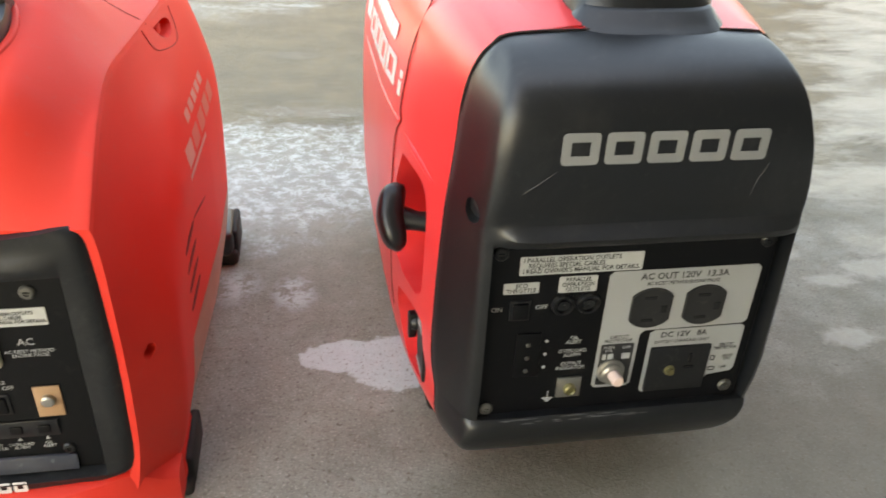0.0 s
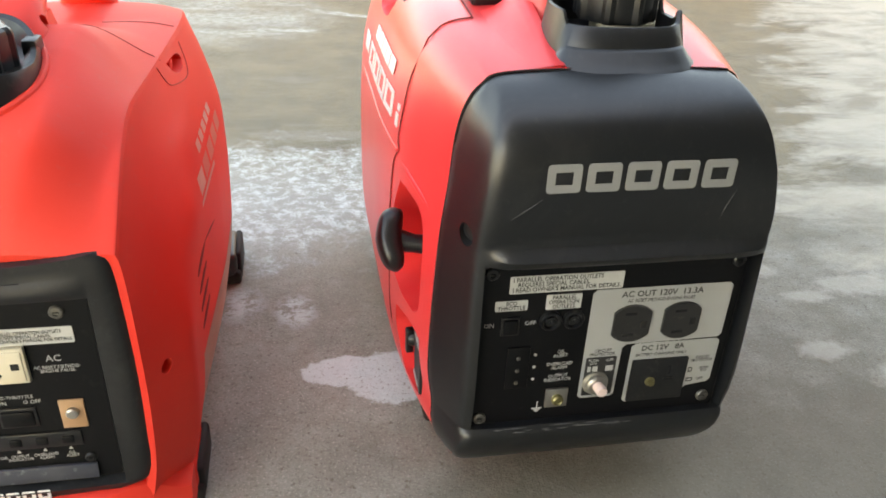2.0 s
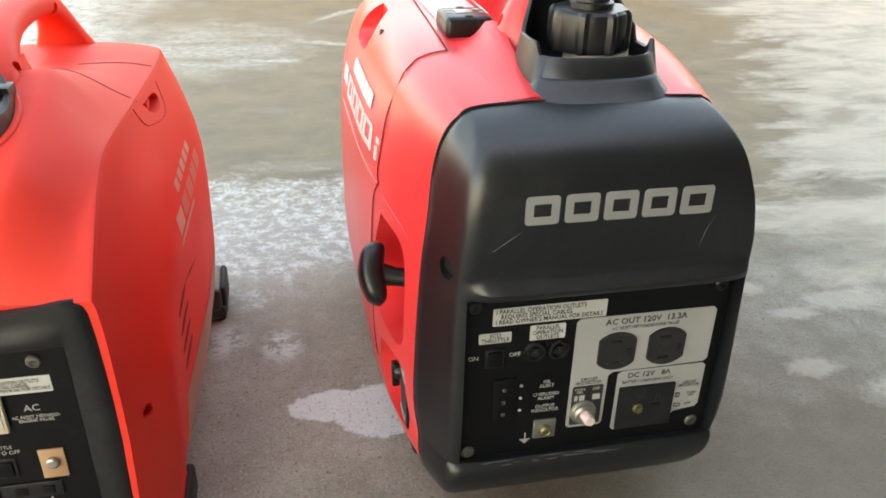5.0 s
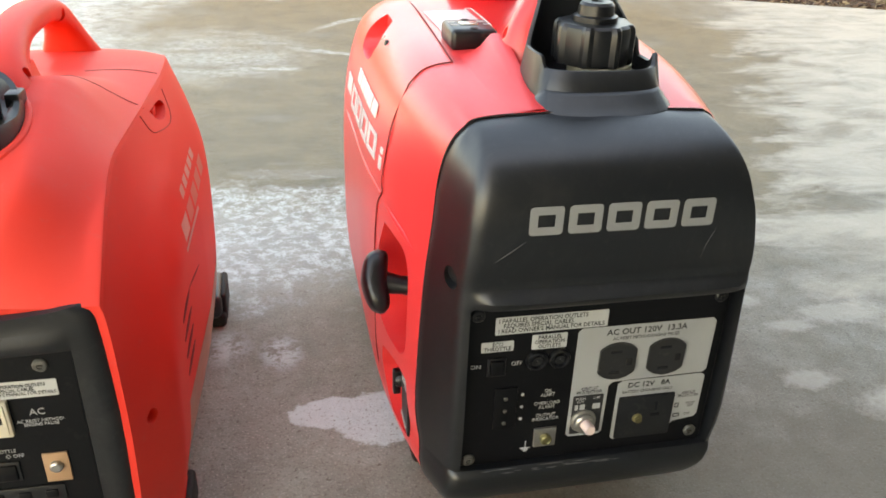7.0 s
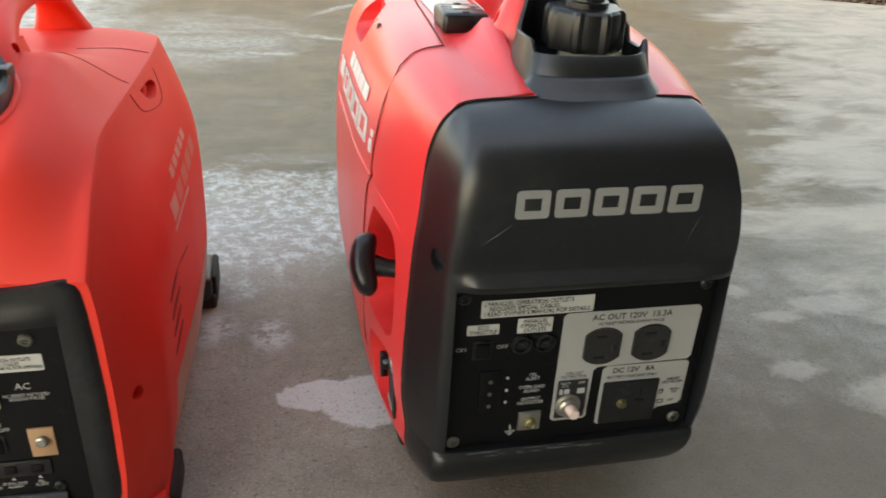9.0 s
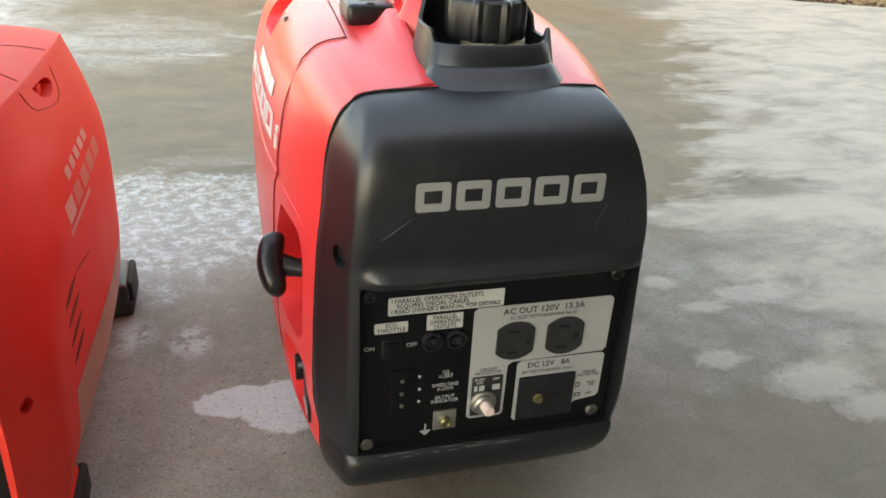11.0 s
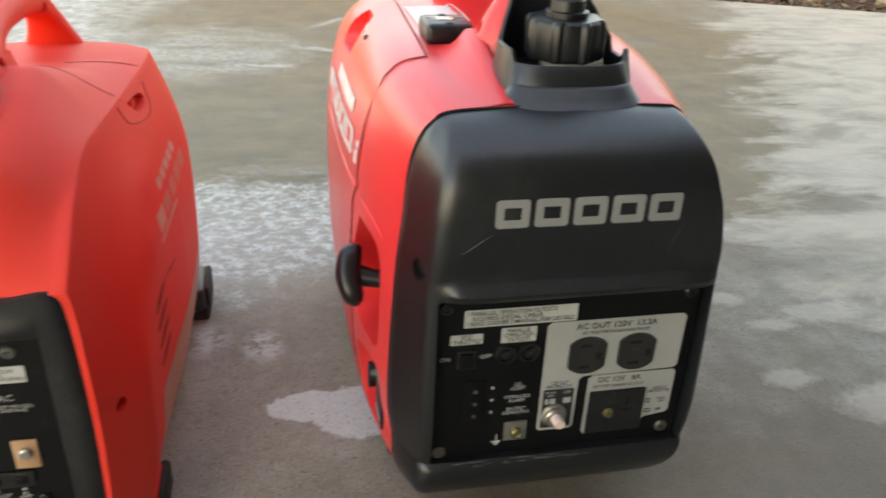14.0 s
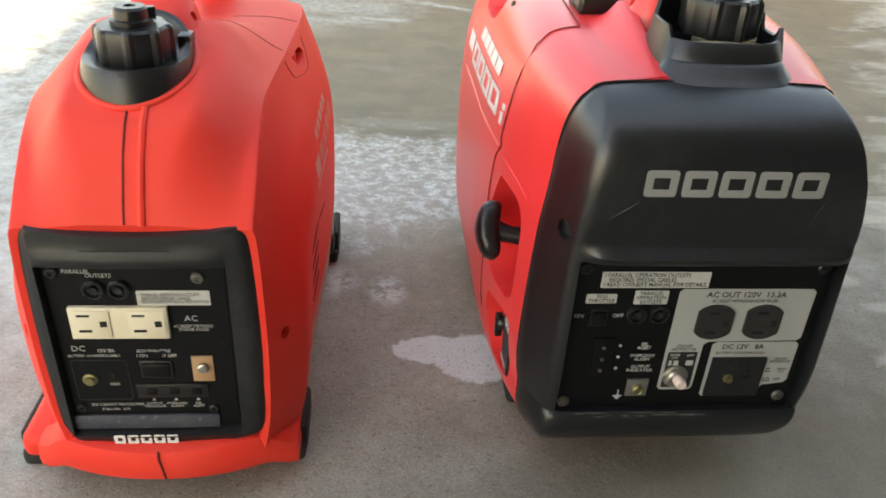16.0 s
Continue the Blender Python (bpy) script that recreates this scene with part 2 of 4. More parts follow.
    # water-dark field behind the machines
    wet = spot(0.18, 1.74, 1.35, 1.36, add(mul(big, 0.6), mul(mid, 0.4)), 1.2, 0.22)
    wet = mul(wet, m.math("SUBTRACT", 1.0, mul(m.ramp(streak, (0.58, 0.0), (0.64, 1.0)), 0.35)))
    wet = mul(wet, m.math("SUBTRACT", 1.0, dry))
    c = m.mix(mul(wet, 0.9), c, m.mix(m.ramp(m.noise(9.0, 8.0, 0.68, pos), (0.32, 0.0), (0.66, 1.0)), (0.072, 0.058, 0.028), (0.150, 0.122, 0.064)))
    c = m.mix(mul(dry, 0.85), c, m.mix(mid, (0.455, 0.405, 0.325), (0.575, 0.515, 0.42)))
    # brown patch on the near side, with a ragged edge and the soft shade there painted in
    brown_shade = spot(.27, -.12, .50, .27, add(mul(ragged, 0.6), mul(mid, 0.4)), 1.3, 0.35)
    c = m.mix(mul(brown_shade, 0.7), c, m.mix(mid, (0.110, 0.086, 0.058), (0.175, 0.140, 0.098)))
    # lime bloom
    rag = m.noise(55.0, 6.0, 0.75, pos)
    bloom = mul(spot(-0.27, 0.62, 0.25, 0.18, mid, 2.4, 0.25), m.ramp(m.noise(46.0, 10.0, 0.85, pos), (0.44, 0.03), (0.58, 1.0)))
    bloom = m.math("MAXIMUM", bloom, mul(spot(-0.29, 0.60, 0.20, 0.15, mid, 1.8, 0.5), 0.32))
    blot = m.math("MAXIMUM", spot(-0.185, 0.192, 0.044, 0.024, rag, 0.9, 0.06), spot(-0.138, 0.176, 0.048, 0.041, rag, 0.8, 0.06))
    blot = mul(blot, m.ramp(m.noise(260.0, 3.0, 0.6, pos), (0.33, 0.25), (0.43, 1.0)))
    flakes = mul(m.math("MAXIMUM", spot(-0.235, 0.305, 0.024, 0.034, rag, 2.6, 0.25), spot(-0.300, 0.325, 0.030, 0.035, rag, 2.6, 0.35)), m.ramp(rag, (0.44, 0.0), (0.56, 0.7)))
    blot = m.math("MAXIMUM", blot, flakes)
    left = mul(m.ramp(add(mul(X, -1.0), off(big, 0.8)), (0.50, 0.0), (0.75, 1.0)), m.ramp(m.noise(20.0, 10.0, 0.78, pos), (0.38, 0.10), (0.62, 1.0)))
    right = 0.0
    for px, py, rx, ry in ((0.43, 0.105, 0.055, 0.030), (0.465, 0.055, 0.05, 0.022), (0.34, 0.163, 0.03, 0.016), (0.357, 0.335, 0.022, 0.016), (0.385, 0.268, 0.03, 0.013), (0.47, 0.285, 0.06, 0.022), (0.456, 0.535, 0.016, 0.012)):
        right = m.math("MAXIMUM", right, spot(px, py, rx, ry, rag, 2.0, 0.3))
    # curved rinse lines further back
    rinse = m.math("MAXIMUM", arc(-1.0, -0.17, 2.94, 0.0, -0.63, 0.055, mid), arc(-0.13, 0.10, 1.97, 1.75, -3.2, 0.030, mid))
    rinse = m.math("MAXIMUM", rinse, m.math("MAXIMUM", spot(-0.15, 2.93, 0.20, 0.05, mid, 1.2, 0.2), arc(-0.36, -0.14, 1.585, -0.15, 0.0, 0.020, mid)))
    rinse = m.math("MAXIMUM", rinse, arc(-0.20, 0.05, 1.80, -0.55, 0.0, 0.026, mid))
    film = mul(spot(-0.40, 1.74, 0.26, 0.30, add(mul(streak, 0.6), mul(mid, 0.4)), 2.4, 0.22), m.ramp(streak, (0.38, 0.15), (0.55, 1.0)))
    broken = m.ramp(m.noise(48.0, 9.0, 0.8, pos), (0.40, 0.15), (0.58, 1.0))
    film, rinse = mul(film, broken), mul(rinse, broken)
    for mask, amount in ((film, 0.42), (rinse, 0.62), (left, 0.8), (bloom, 0.8), (blot, 0.95)):
        c = m.mix(mul(mask, amount), c, m.mix(fine, (0.445, 0.49, 0.49), (0.63, 0.69, 0.69)))
    c = m.mix(mul(right, 0.42), c, m.mix(fine, (0.50, 0.46, 0.395), (0.66, 0.61, 0.53)))
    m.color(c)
    m.b.inputs["Specular IOR Level"].default_value = 0.32
    r = m.math("SUBTRACT", 0.70, m.math("MULTIPLY", wet, 0.28))
    m.rough(m.math("ADD", r, m.math("MULTIPLY", m.math("SUBTRACT", fine, 0.5), 0.2)))
    h = m.math("ADD", m.math("MULTIPLY", fine, 1.0), m.math("MULTIPLY", grit, 0.6))
    h = m.math("ADD", h, m.math("MULTIPLY", mid, 1.2))
    m.bump(h, 0.7, 0.0016)
    return m.m


CONCRETE = concrete()
soil_mat = Mat("dark_soil", 0.9)
soil_mat.color(soil_mat.mix(soil_mat.noise(18.0, 6.0, 0.7), (0.035, 0.022, 0.014), (0.10, 0.065, 0.042)))
soil_mat.bump(soil_mat.noise(60.0, 5.0), 0.8, 0.01)
SOIL = soil_mat.m
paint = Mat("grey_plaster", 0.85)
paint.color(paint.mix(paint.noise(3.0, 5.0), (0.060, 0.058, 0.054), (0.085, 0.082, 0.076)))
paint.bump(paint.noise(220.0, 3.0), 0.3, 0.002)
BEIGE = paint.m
bm = bmesh.new()
bmesh.ops.create_grid(bm, x_segments=8, y_segments=8, size=300, matrix=Matrix.Translation((0, 0, -.045)))
tagged(part("ground", bm, SOIL, None, "bare dark soil round the slab", 0), category="ground", kind="structure")
# the slab ends in a straight edge at the planting bed
E0, E1 = Vector((-6.0, 5.72)), Vector((7.0, .19))
bm = bmesh.new()
prism(bm, [(-14, -7.0), (HOUSE_EDGE - .002, -7.0), (HOUSE_EDGE - .002, HOUSE_FACE), (7, HOUSE_FACE), (7, E1.y), (-6, E0.y), (-14, E0.y + 3.403)], Matrix.Translation((0, 0, -.12)), .12)
tagged(part("pavement", bm, CONCRETE, None, "wet stained concrete slab with lime bloom, near shade painted in", 0), category="pavement", kind="structure")
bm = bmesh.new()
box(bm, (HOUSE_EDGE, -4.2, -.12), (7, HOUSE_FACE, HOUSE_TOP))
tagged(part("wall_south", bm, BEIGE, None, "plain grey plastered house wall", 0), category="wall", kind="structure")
# Unseen wall added to block light from this side and darken the floor.
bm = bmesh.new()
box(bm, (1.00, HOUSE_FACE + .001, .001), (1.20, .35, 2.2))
tagged(part("wall_east_blocker", bm, BEIGE, None, "unseen plain grey wall added to shade the floor on one side", 0), category="wall", kind="structure")
# Unseen slab added overhead to darken the near floor and front faces.
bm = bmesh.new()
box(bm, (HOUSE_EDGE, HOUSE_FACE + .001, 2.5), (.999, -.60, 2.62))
tagged(part("ceiling_blocker", bm, BEIGE, None, "unseen plain grey slab added overhead to shade the near floor", 0), category="ceiling", kind="structure")
# Unseen roof slab, added to bound the sun patch; open beyond for bounce light.
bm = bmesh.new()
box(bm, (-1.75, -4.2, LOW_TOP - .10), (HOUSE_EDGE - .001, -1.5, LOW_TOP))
tagged(part("ceiling", bm, BEIGE, None, "unseen flat roof slab added to bound the sunlit floor", 0), category="roof", kind="structure")

# unseen timber fence added beyond the bed, so wet ground mirrors brown instead of sky
fence = Mat("weathered_fence", 0.8)
fence.color(fence.mix(fence.noise(4.0, 6.0, 0.6, fence.coords((6.0, 6.0, 0.5))), (0.075, 0.052, 0.032), (0.15, 0.105, 0.066)))
FENCE = fence.m
bm = bmesh.new()
prism(bm, [(-7.0, 8.1), (9.0, 1.3), (9.0, 1.45), (-7.0, 8.25)], Matrix.Translation((0, 0, -.06)), 1.15)
tagged(part("wall_north_unseen", bm, FENCE, None, "unseen plain brown timber fence added beyond the planting bed", 0), category="fence", kind="structure")

# bark and straw on the planting bed
random.seed(5)
bark = Mat("bark_chips", 0.85)
gi = bark.node("ShaderNodeNewGeometry")
bark.color(bark.ramp(gi.outputs["Random Per Island"], (0.0, (0.03, 0.016, 0.010)), (0.5, (0.11, 0.055, 0.032)), (0.8, (0.22, 0.13, 0.075)), (1.0, (0.42, 0.32, 0.18))))
verts, faces = [], []
way = (E1 - E0).normalized()
out = Vector((-way.y, way.x))
for i in range(5200):
    q = E0 + way * random.uniform(6.2, 11.5) + out * (random.random() ** 1.5) * 1.1
    straw = random.random() < .35
    L, W, T = (random.uniform(.03, .09), random.uniform(.002, .004), .002) if straw else (random.uniform(.012, .04), random.uniform(.008, .02), random.uniform(.003, .009))
    m = Matrix.Translation((q.x, q.y, -.030 + random.random() * .035)) @ Euler((random.uniform(-.6, .6), random.uniform(-.5, .5), random.uniform(0, 6.3))).to_matrix().to_4x4()
    n0 = len(verts)
    for sx, sy, sz in ((-1, -1, -1), (1, -.7, -1), (1, .8, -1), (-.8, 1, -1), (-1, -.8, 1), (.9, -.6, 1), (.8, .7, 1), (-.7, .8, 1)):
        verts.append(tuple(m @ Vector((sx * L / 2, sy * W / 2, sz * T / 2))))
    faces += [tuple(n0 + k for k in f) for f in ((0, 3, 2, 1), (4, 5, 6, 7), (0, 1, 5, 4), (1, 2, 6, 5), (2, 3, 7, 6), (3, 0, 4, 7))]
me = bpy.data.meshes.new("mulch")
me.from_pydata(verts, [], faces)
me.materials.append(bark.m)
tagged(new("mulch", me), "brown bark mulch and dry straw beside the slab", "mulch", kind="stuff")

timber = plastic("pale_timber", (0.46, 0.34, 0.20), (0.56, 0.43, 0.27), 0.7, 120.0, 0.4)
bm = bmesh.new()
box(bm, (2.26, 2.30, -.045), (2.62, 2.52, .05), .006)
blk = tagged(part("timber_block", bm, timber, None, "pale sawn timber block lying on mulch", 30), category="timber block")
bm = turned(bmesh.new(), [(.022, 0), (.022, .16), (.026, .16), (.026, .19), (.02, .195), (.0002, .195)], pose(1.86, 2.57, -.045), 20)
tagged(part("irrigation_pipe", bm, RUBBER, None, "short black irrigation pipe standing in mulch", 30), category="pipe")
# a chipped stone and a twig on the slab
bm = bmesh.new()
bmesh.ops.create_icosphere(bm, subdivisions=3, radius=1)
for vtx in bm.verts:
    nn = noise.noise(vtx.co * 2.1) * .35
    vtx.co = Vector((vtx.co.x * .045 * (1 + nn), vtx.co.y * .030 * (1 + nn), max(vtx.co.z, -.55) * .016 * (1 + nn) + .0088))
bmesh.ops.translate(bm, verts=bm.verts, vec=(-.79, 2.63, 0))
tagged(part("stone", bm, LABEL, None, "pale chipped stone on the concrete", 40), category="stone")
bm = tube(bmesh.new(), [(-.742, 2.635, .006), (-.720, 2.630, .010), (-.700, 2.640, .008), (-.682, 2.632, .004)], [.006, .009, .007, .003], 7)
tagged(part("dry_leaf", bm, SOIL, None, "curled dry brown leaf on the concrete", 40), category="leaf")


def section(front, mid, fx, fz, sx=1.0, sz=1.0, per=5):
    """A body section between two half outlines (x, z), from the bottom centre round to the top centre."""
    pts = [((a[0] + (b[0] - a[0]) * fx) * sx, (a[1] + (b[1] - a[1]) * fz) * sz) for a, b in zip(front, mid)]
    out = smooth_path(pts, per)
    return [(max(x, 0.0), z) for x, z in out]


def ring_of(half, y, cx=0.0):
    return [(cx + x, y, z) for x, z in half] + [(cx - x, y, z) for x, z in half[-2:0:-1]]


# half outlines of the larger generator: at the joint with its front cover and at mid length
B_FRONT = [(0, .034), (.078, .034), (.095, .039), (.110, .051), (.1240, .074), (.1315, .113), (.1310, .165), (.1285, .215), (.1255, .253), (.1205, .285), (.1145, .316), (.1072, .337), (.0975, .3500), (.0800, .3578), (0, .3602)]
B_MID = [(0, .028), (.100, .028), (.122, .032), (.136, .046), (.1450, .073), (.1495, .115), (.1505, .170), (.1505, .215), (.149, .255), (.1455, .290), (.138, .322), (.129, .345), (.113, .362), (.085, .371), (0, .374)]


def b_shift(y):
    """The front stands a little to one side."""
    return .003 * (1 - min(max((y - .04) / .20, 0), 1))


def b_lean(y, z):
    """The upper front leans the other way."""
    return -.006 * ease(.26, .345, z) * (1 - min(max((y - .04) / .20, 0), 1))


def b_flat(y, z):
    """One front edge is drawn in above the base."""
    return (.0105 * ease(-.05, .20, z) + .008 * (1 - ease(.034, .09, z))) * (1 - min(max((y - .04) / .20, 0), 1))


def b_corner(x, y, z):
    """The lower corner on the starter's side is squarer."""
    return -.017 * (1 - ease(.034, .092, z)) * ease(.055, .090, -x) * (1 - min(max((y - .04) / .20, 0), 1))


def b_half(y):
    s = min(max((y - .04) / .20, 0), 1)
    f = 1 - (1 - s) ** 2
    r = max(0.0, (y - .38) / .11)
    return section(B_FRONT, B_MID, f, f, 1 - .10 * r * r, 1 - .05 * r * r)


def b_side(y, z):
    """Half width of the larger generator at a height."""
    h = [p for p in b_half(y)]
    return float(np.interp(z, [p[1] for p in h], [p[0] for p in h]))


def b_top(y, x):
    h = [p for p in b_half(y) if p[1] > .25][::-1]
    return float(np.interp(abs(x), [p[0] for p in h], [p[1] for p in h]))


def lettering(parent, words, x, z, size, material, y=-0.0006, name="lettering", m=None, centre=True, stretch=1.0, bold=0.0):
    """Flat raised print with the built-in font, facing the front."""
    cu = bpy.data.curves.new(name, "FONT")
    cu.body, cu.size, cu.extrude, cu.offset = words, size, 0.0002 / 2, bold
    cu.align_x = "CENTER" if centre else "LEFT"
    cu.align_y = "CENTER"
    cu.resolution_u = 2
    cu.space_line = 0.85
    tmp = new("tmp", cu)
    me = bpy.data.meshes.new_from_object(tmp.evaluated_get(bpy.context.evaluated_depsgraph_get()))
    bpy.data.objects.remove(tmp)
    me.transform((m or pose(x, y, z, 90, 0, 0)) @ Matrix.Diagonal((stretch, 1, 1, 1)))
    me.materials.clear()
    me.materials.append(material)
    ob = new(name, me)
    hang(ob, parent)
    return ob


def plate(parent, name, x0, z0, x1, z1, material, y=0.0, thick=0.0006, r=0.001, label=""):
    """A thin sheet facing the front, y its back."""
    return part(name, prism(bmesh.new(), rounded(x0, z0, x1, z1, r), pose(0, y, 0, 90, 0, 0), thick), material, parent, label)


def frame_line(parent, x0, z0, x1, z1, r, w, material, y=-0.0004, name="outline"):
    """A thin printed outline."""
    bm = bmesh.new()
    o, i = rounded(x0, z0, x1, z1, r), rounded(x0 + w, z0 + w, x1 - w, z1 - w, min(max(r - w, .0004), .2 * min(x1 - x0, z1 - z0)))
    a = [[bm.verts.new((x, yy, z)) for x, z in ring] for ring, yy in ((o, y), (o, y - .0004), (i, y - .0004), (i, y))]
    n = len(o)
    for p, q in zip(a, a[1:] + a[:1]):
        for k in range(n):
            bm.faces.new((p[k], p[(k + 1) % n], q[(k + 1) % n], q[k]))
    return part(name, bm, material, parent)


def screw_head(parent, x, y, z, r, material, name="screw"):
    bm = turned(bmesh.new(), [(r, 0), (r, .0012), (r * .8, .0024), (r * .45, .0026), (r * .4, .0014), (0.0002, .0014)], pose(x, y, z, 90, 0, 0), 18)
    box(bm, (x - r * .38, y - .0028, z - r * .08), (x + r * .38, y - .001, z + r * .08))
    return part(name, bm, material, parent)


def fuel_cap(parent, x, y, z, r, h, material, ribs=8, turn=0.0):
    """A ribbed fuel cap with a round vent knob on it."""
    bm = bmesh.new()
    n = ribs * 14
    rows = []
    for k, (rr, zz) in enumerate([(.93, 0), (.96, .06), (.96, .80), (.93, .92), (.86, .99), (.50, 1.0), (.48, 1.02), (.0, 1.02)]):
        row = []
        for i in range(n):
            a = 2 * math.pi * i / n + turn
            rib = .085 * ease(.45, .80, math.cos(ribs * (a - turn))) if k < 5 else 0
            row.append((x + r * (rr + rib) * math.cos(a), y + r * (rr + rib) * math.sin(a), z + h * zz))
        rows.append(row)
    v = grid_mesh(bm, rows, True)
    bm.faces.new(v[0][::-1])
    bmesh.ops.remove_doubles(bm, verts=bm.verts, dist=1e-5)
    cap = part("fuel_cap", bm, material, parent, "black ribbed fuel cap")
    k = turned(bmesh.new(), [(r * .56, h * 1.0), (r * .56, h * 1.13), (r * .46, h * 1.16), (r * .44, h * 1.40), (r * .38, h * 1.47), (r * .16, h * 1.47), (r * .14, h * 1.42), (.0003, h * 1.42)], pose(x, y, z), 28)
    for a in (turn + .5,):
        m = Matrix.Translation((x + r * .46 * math.cos(a), y + r * .46 * math.sin(a), z + h * 1.22)) @ Matrix.Rotation(a, 4, "Z") @ Matrix.Diagonal((r * .34, r * .22, h * .34, 1))
        bmesh.ops.create_cube(k, size=1, matrix=m)
    part("vent_knob", k, material, cap, "black vent lever knob")
    return cap


def wordmark(parent, x0, z0, x1, z1, material, y, gap=.16, count=5):
    """A maker's mark drawn as plain blocks."""
    w = (x1 - x0) / count
    for i in range(count):
        a, b = x0 + i * w + w * gap / 2, x0 + (i + 1) * w - w * gap / 2
        frame_line(parent, a, z0, b, z1, (b - a) * .12, min(z1 - z0, b - a) * .28, material, y + .0003, "mark_block")


def screw_recess(ob, near, way, material, r):
    """A deep screw hole in a moulded skin, at the skin's nearest place."""
    bpy.context.view_layer.update()
    _, p, _, _ = ob.closest_point_on_mesh(ob.matrix_world.inverted() @ Vector(near))
    p = ob.matrix_world @ p
    m = Matrix.Translation(p) @ Vector(way).normalized().to_track_quat("Z", "Y").to_matrix().to_4x4()
    carve(ob, turned(bmesh.new(), [(r, -.008), (r, .02)], m, 28))
    part("screw_recess", turned(bmesh.new(), [(r * .98, -.0088), (r * .98, -.0082), (r * .6, -.0082), (r * .55, -.0066), (r * .3, -.0061), (.0002, -.0063)], m, 24), material, ob)


def generator_large():
    g = thing("portable_generator", "red and charcoal portable inverter generator standing on wet concrete", "generator", (0, .24, 0))
    # red shell
    bm = bmesh.new()
    ys = [.0405, .0412, .0425] + [.045 + .009 * i for i in range(50)]
    rows = [[(x + b_lean(y, z) - b_flat(y, z) * ease(.0775, .094, x) + b_corner(x, y, z), yy, z) for x, yy, z in ring_of(b_half(y), y, b_shift(y))] for y in ys]
    last = rows[-1]
    for k, (s, dy) in enumerate(((.97, .006), (.90, .011), (.7, .014))):
        rows.append([(x * s, y + dy, .19 + (z - .19) * s) for x, y, z in last])
    v = grid_mesh(bm, rows, True)
    bm.faces.new(v[0][::-1])
    bm.faces.new(v[-1])
    body = part("body", bm, RED, g, "glossy red plastic shell")
    lip = rows[0]
    part("seam", tube(bmesh.new(), [(.002 + (x - .002) * .9965, .0398, .19 + (z - .19) * .9965) for x, y, z in lip[8:-8]], .0007, 6), GAP_COVER, body)
    # starter pocket, choke pocket and upper latch pocket in the flank
    M = Matrix(((0, 0, 1, 0), (1, 0, 0, 0), (0, 1, 0, 0), (0, 0, 0, 1)))  # outline (y, z) drawn along x

    def pocket(outline, depth):
        w = b_side(.1, .17)
        carve(body, prism(bmesh.new(), smooth_path(outline + outline[:1], 6)[:-1], Matrix.Translation((-w - .02, 0, 0)) @ M, depth + .02))

    pocket(POCKET_1, .040)
    pocket(POCKET_2, .026)
    pocket(POCKET_3, .034)

    # seams of the side cover
    def on_side(y, z, out=.0004):
        return (b_shift(y) + b_lean(y, z) - b_side(y, z) - out - (.0014 if z > .345 else .0005 if z > .30 else 0), y, z)

    def on_top(x, y, out=.0004):
        return (x, y, b_top(y, x - b_shift(y) - b_lean(y, .35)) + out + .0004)

    seam = smooth_path([on_side(y, z) for y, z in SEAM_SIDE], 8)
    part("seam", tube(bmesh.new(), seam, .0006, 6), GAP, body)
    part("seam", tube(bmesh.new(), smooth_path([on_side(*SEAM_SIDE[0])] + [on_top(x, y) for x, y in SEAM_TOP], 6), .0006, 6), GAP, body)
    part("bead", tube(bmesh.new(), smooth_path([on_side(y, z, -.0006) for y, z in SEAM_LOW], 6), .0016, 8), RED, body)
    part("bead", tube(bmesh.new(), [on_side(y, z, -.0012) for y, z in BEAD], [.001] + [.0028] * (len(BEAD) - 2) + [.001], 8), RED, body)

    # pale model lettering on the flank as plain blocks
    def on_flank(poly, name, material, parent=body):
        bm = bmesh.new()
        lo = [bm.verts.new(on_side(y, z, .0002)) for y, z in poly]
        hi = [bm.verts.new(on_side(y, z, .0009)) for y, z in poly]
        n = len(poly)
        bm.faces.new(lo)
        bm.faces.new(hi)
        for i in range(n):
            bm.faces.new((lo[i], lo[(i + 1) % n], hi[(i + 1) % n], hi[i]))
        return part(name, bm, material, parent, smooth=0)

    for i in range(5):
        y0 = .310 - .0252 * i
        on_flank([(y0, .3105), (y0 - .0215, .3105), (y0 - .0215, .3225), (y0, .3225)], "marking", MARK)
    for i in range(4):
        y0 = .330 - .041 * i
        for a, b, c, d in ((0, .035, .2795, .2835), (0, .035, .2975, .3015), (0, .008, .2835, .2975), (.027, .035, .2835, .2975)):
            on_flank([(y0 - a, c), (y0 - b, c), (y0 - b, d), (y0 - a, d)], "marking", MARK)
    on_flank([(.158, .278), (.151, .278), (.151, .289), (.158, .289)], "marking", MARK)
    on_flank([(.156, .292), (.149, .292), (.149, .297), (.156, .297)], "marking", MARK)
    on_flank([(.372, .286), (.340, .286), (.340, .303), (.372, .303)], "marking", MARK)

    # pull starter
    path = smooth_path([STARTER_TOP, STARTER_MID, STARTER_LOW], 8)
    axis = (Vector(path[-1]) - Vector(path[0])).normalized()
    wide = axis.cross(Vector((1, 0, 0))).normalized()
    bm = bmesh.new()
    rows = []
    for k, q in enumerate(path):
        f = 2 * k / (len(path) - 1) - 1
        r = max(.05, (1 - abs(f) ** 5.5)) ** .5 * (1 - .16 * max(0.0, f))
        rows.append([tuple(Vector(q) + wide * .0152 * r * math.copysign(abs(math.cos(t)) ** .62, math.cos(t)) + Vector((1, 0, 0)) * .0105 * r * math.copysign(abs(math.sin(t)) ** .62, math.sin(t))) for t in (2 * math.pi * i / 28 for i in range(28))])
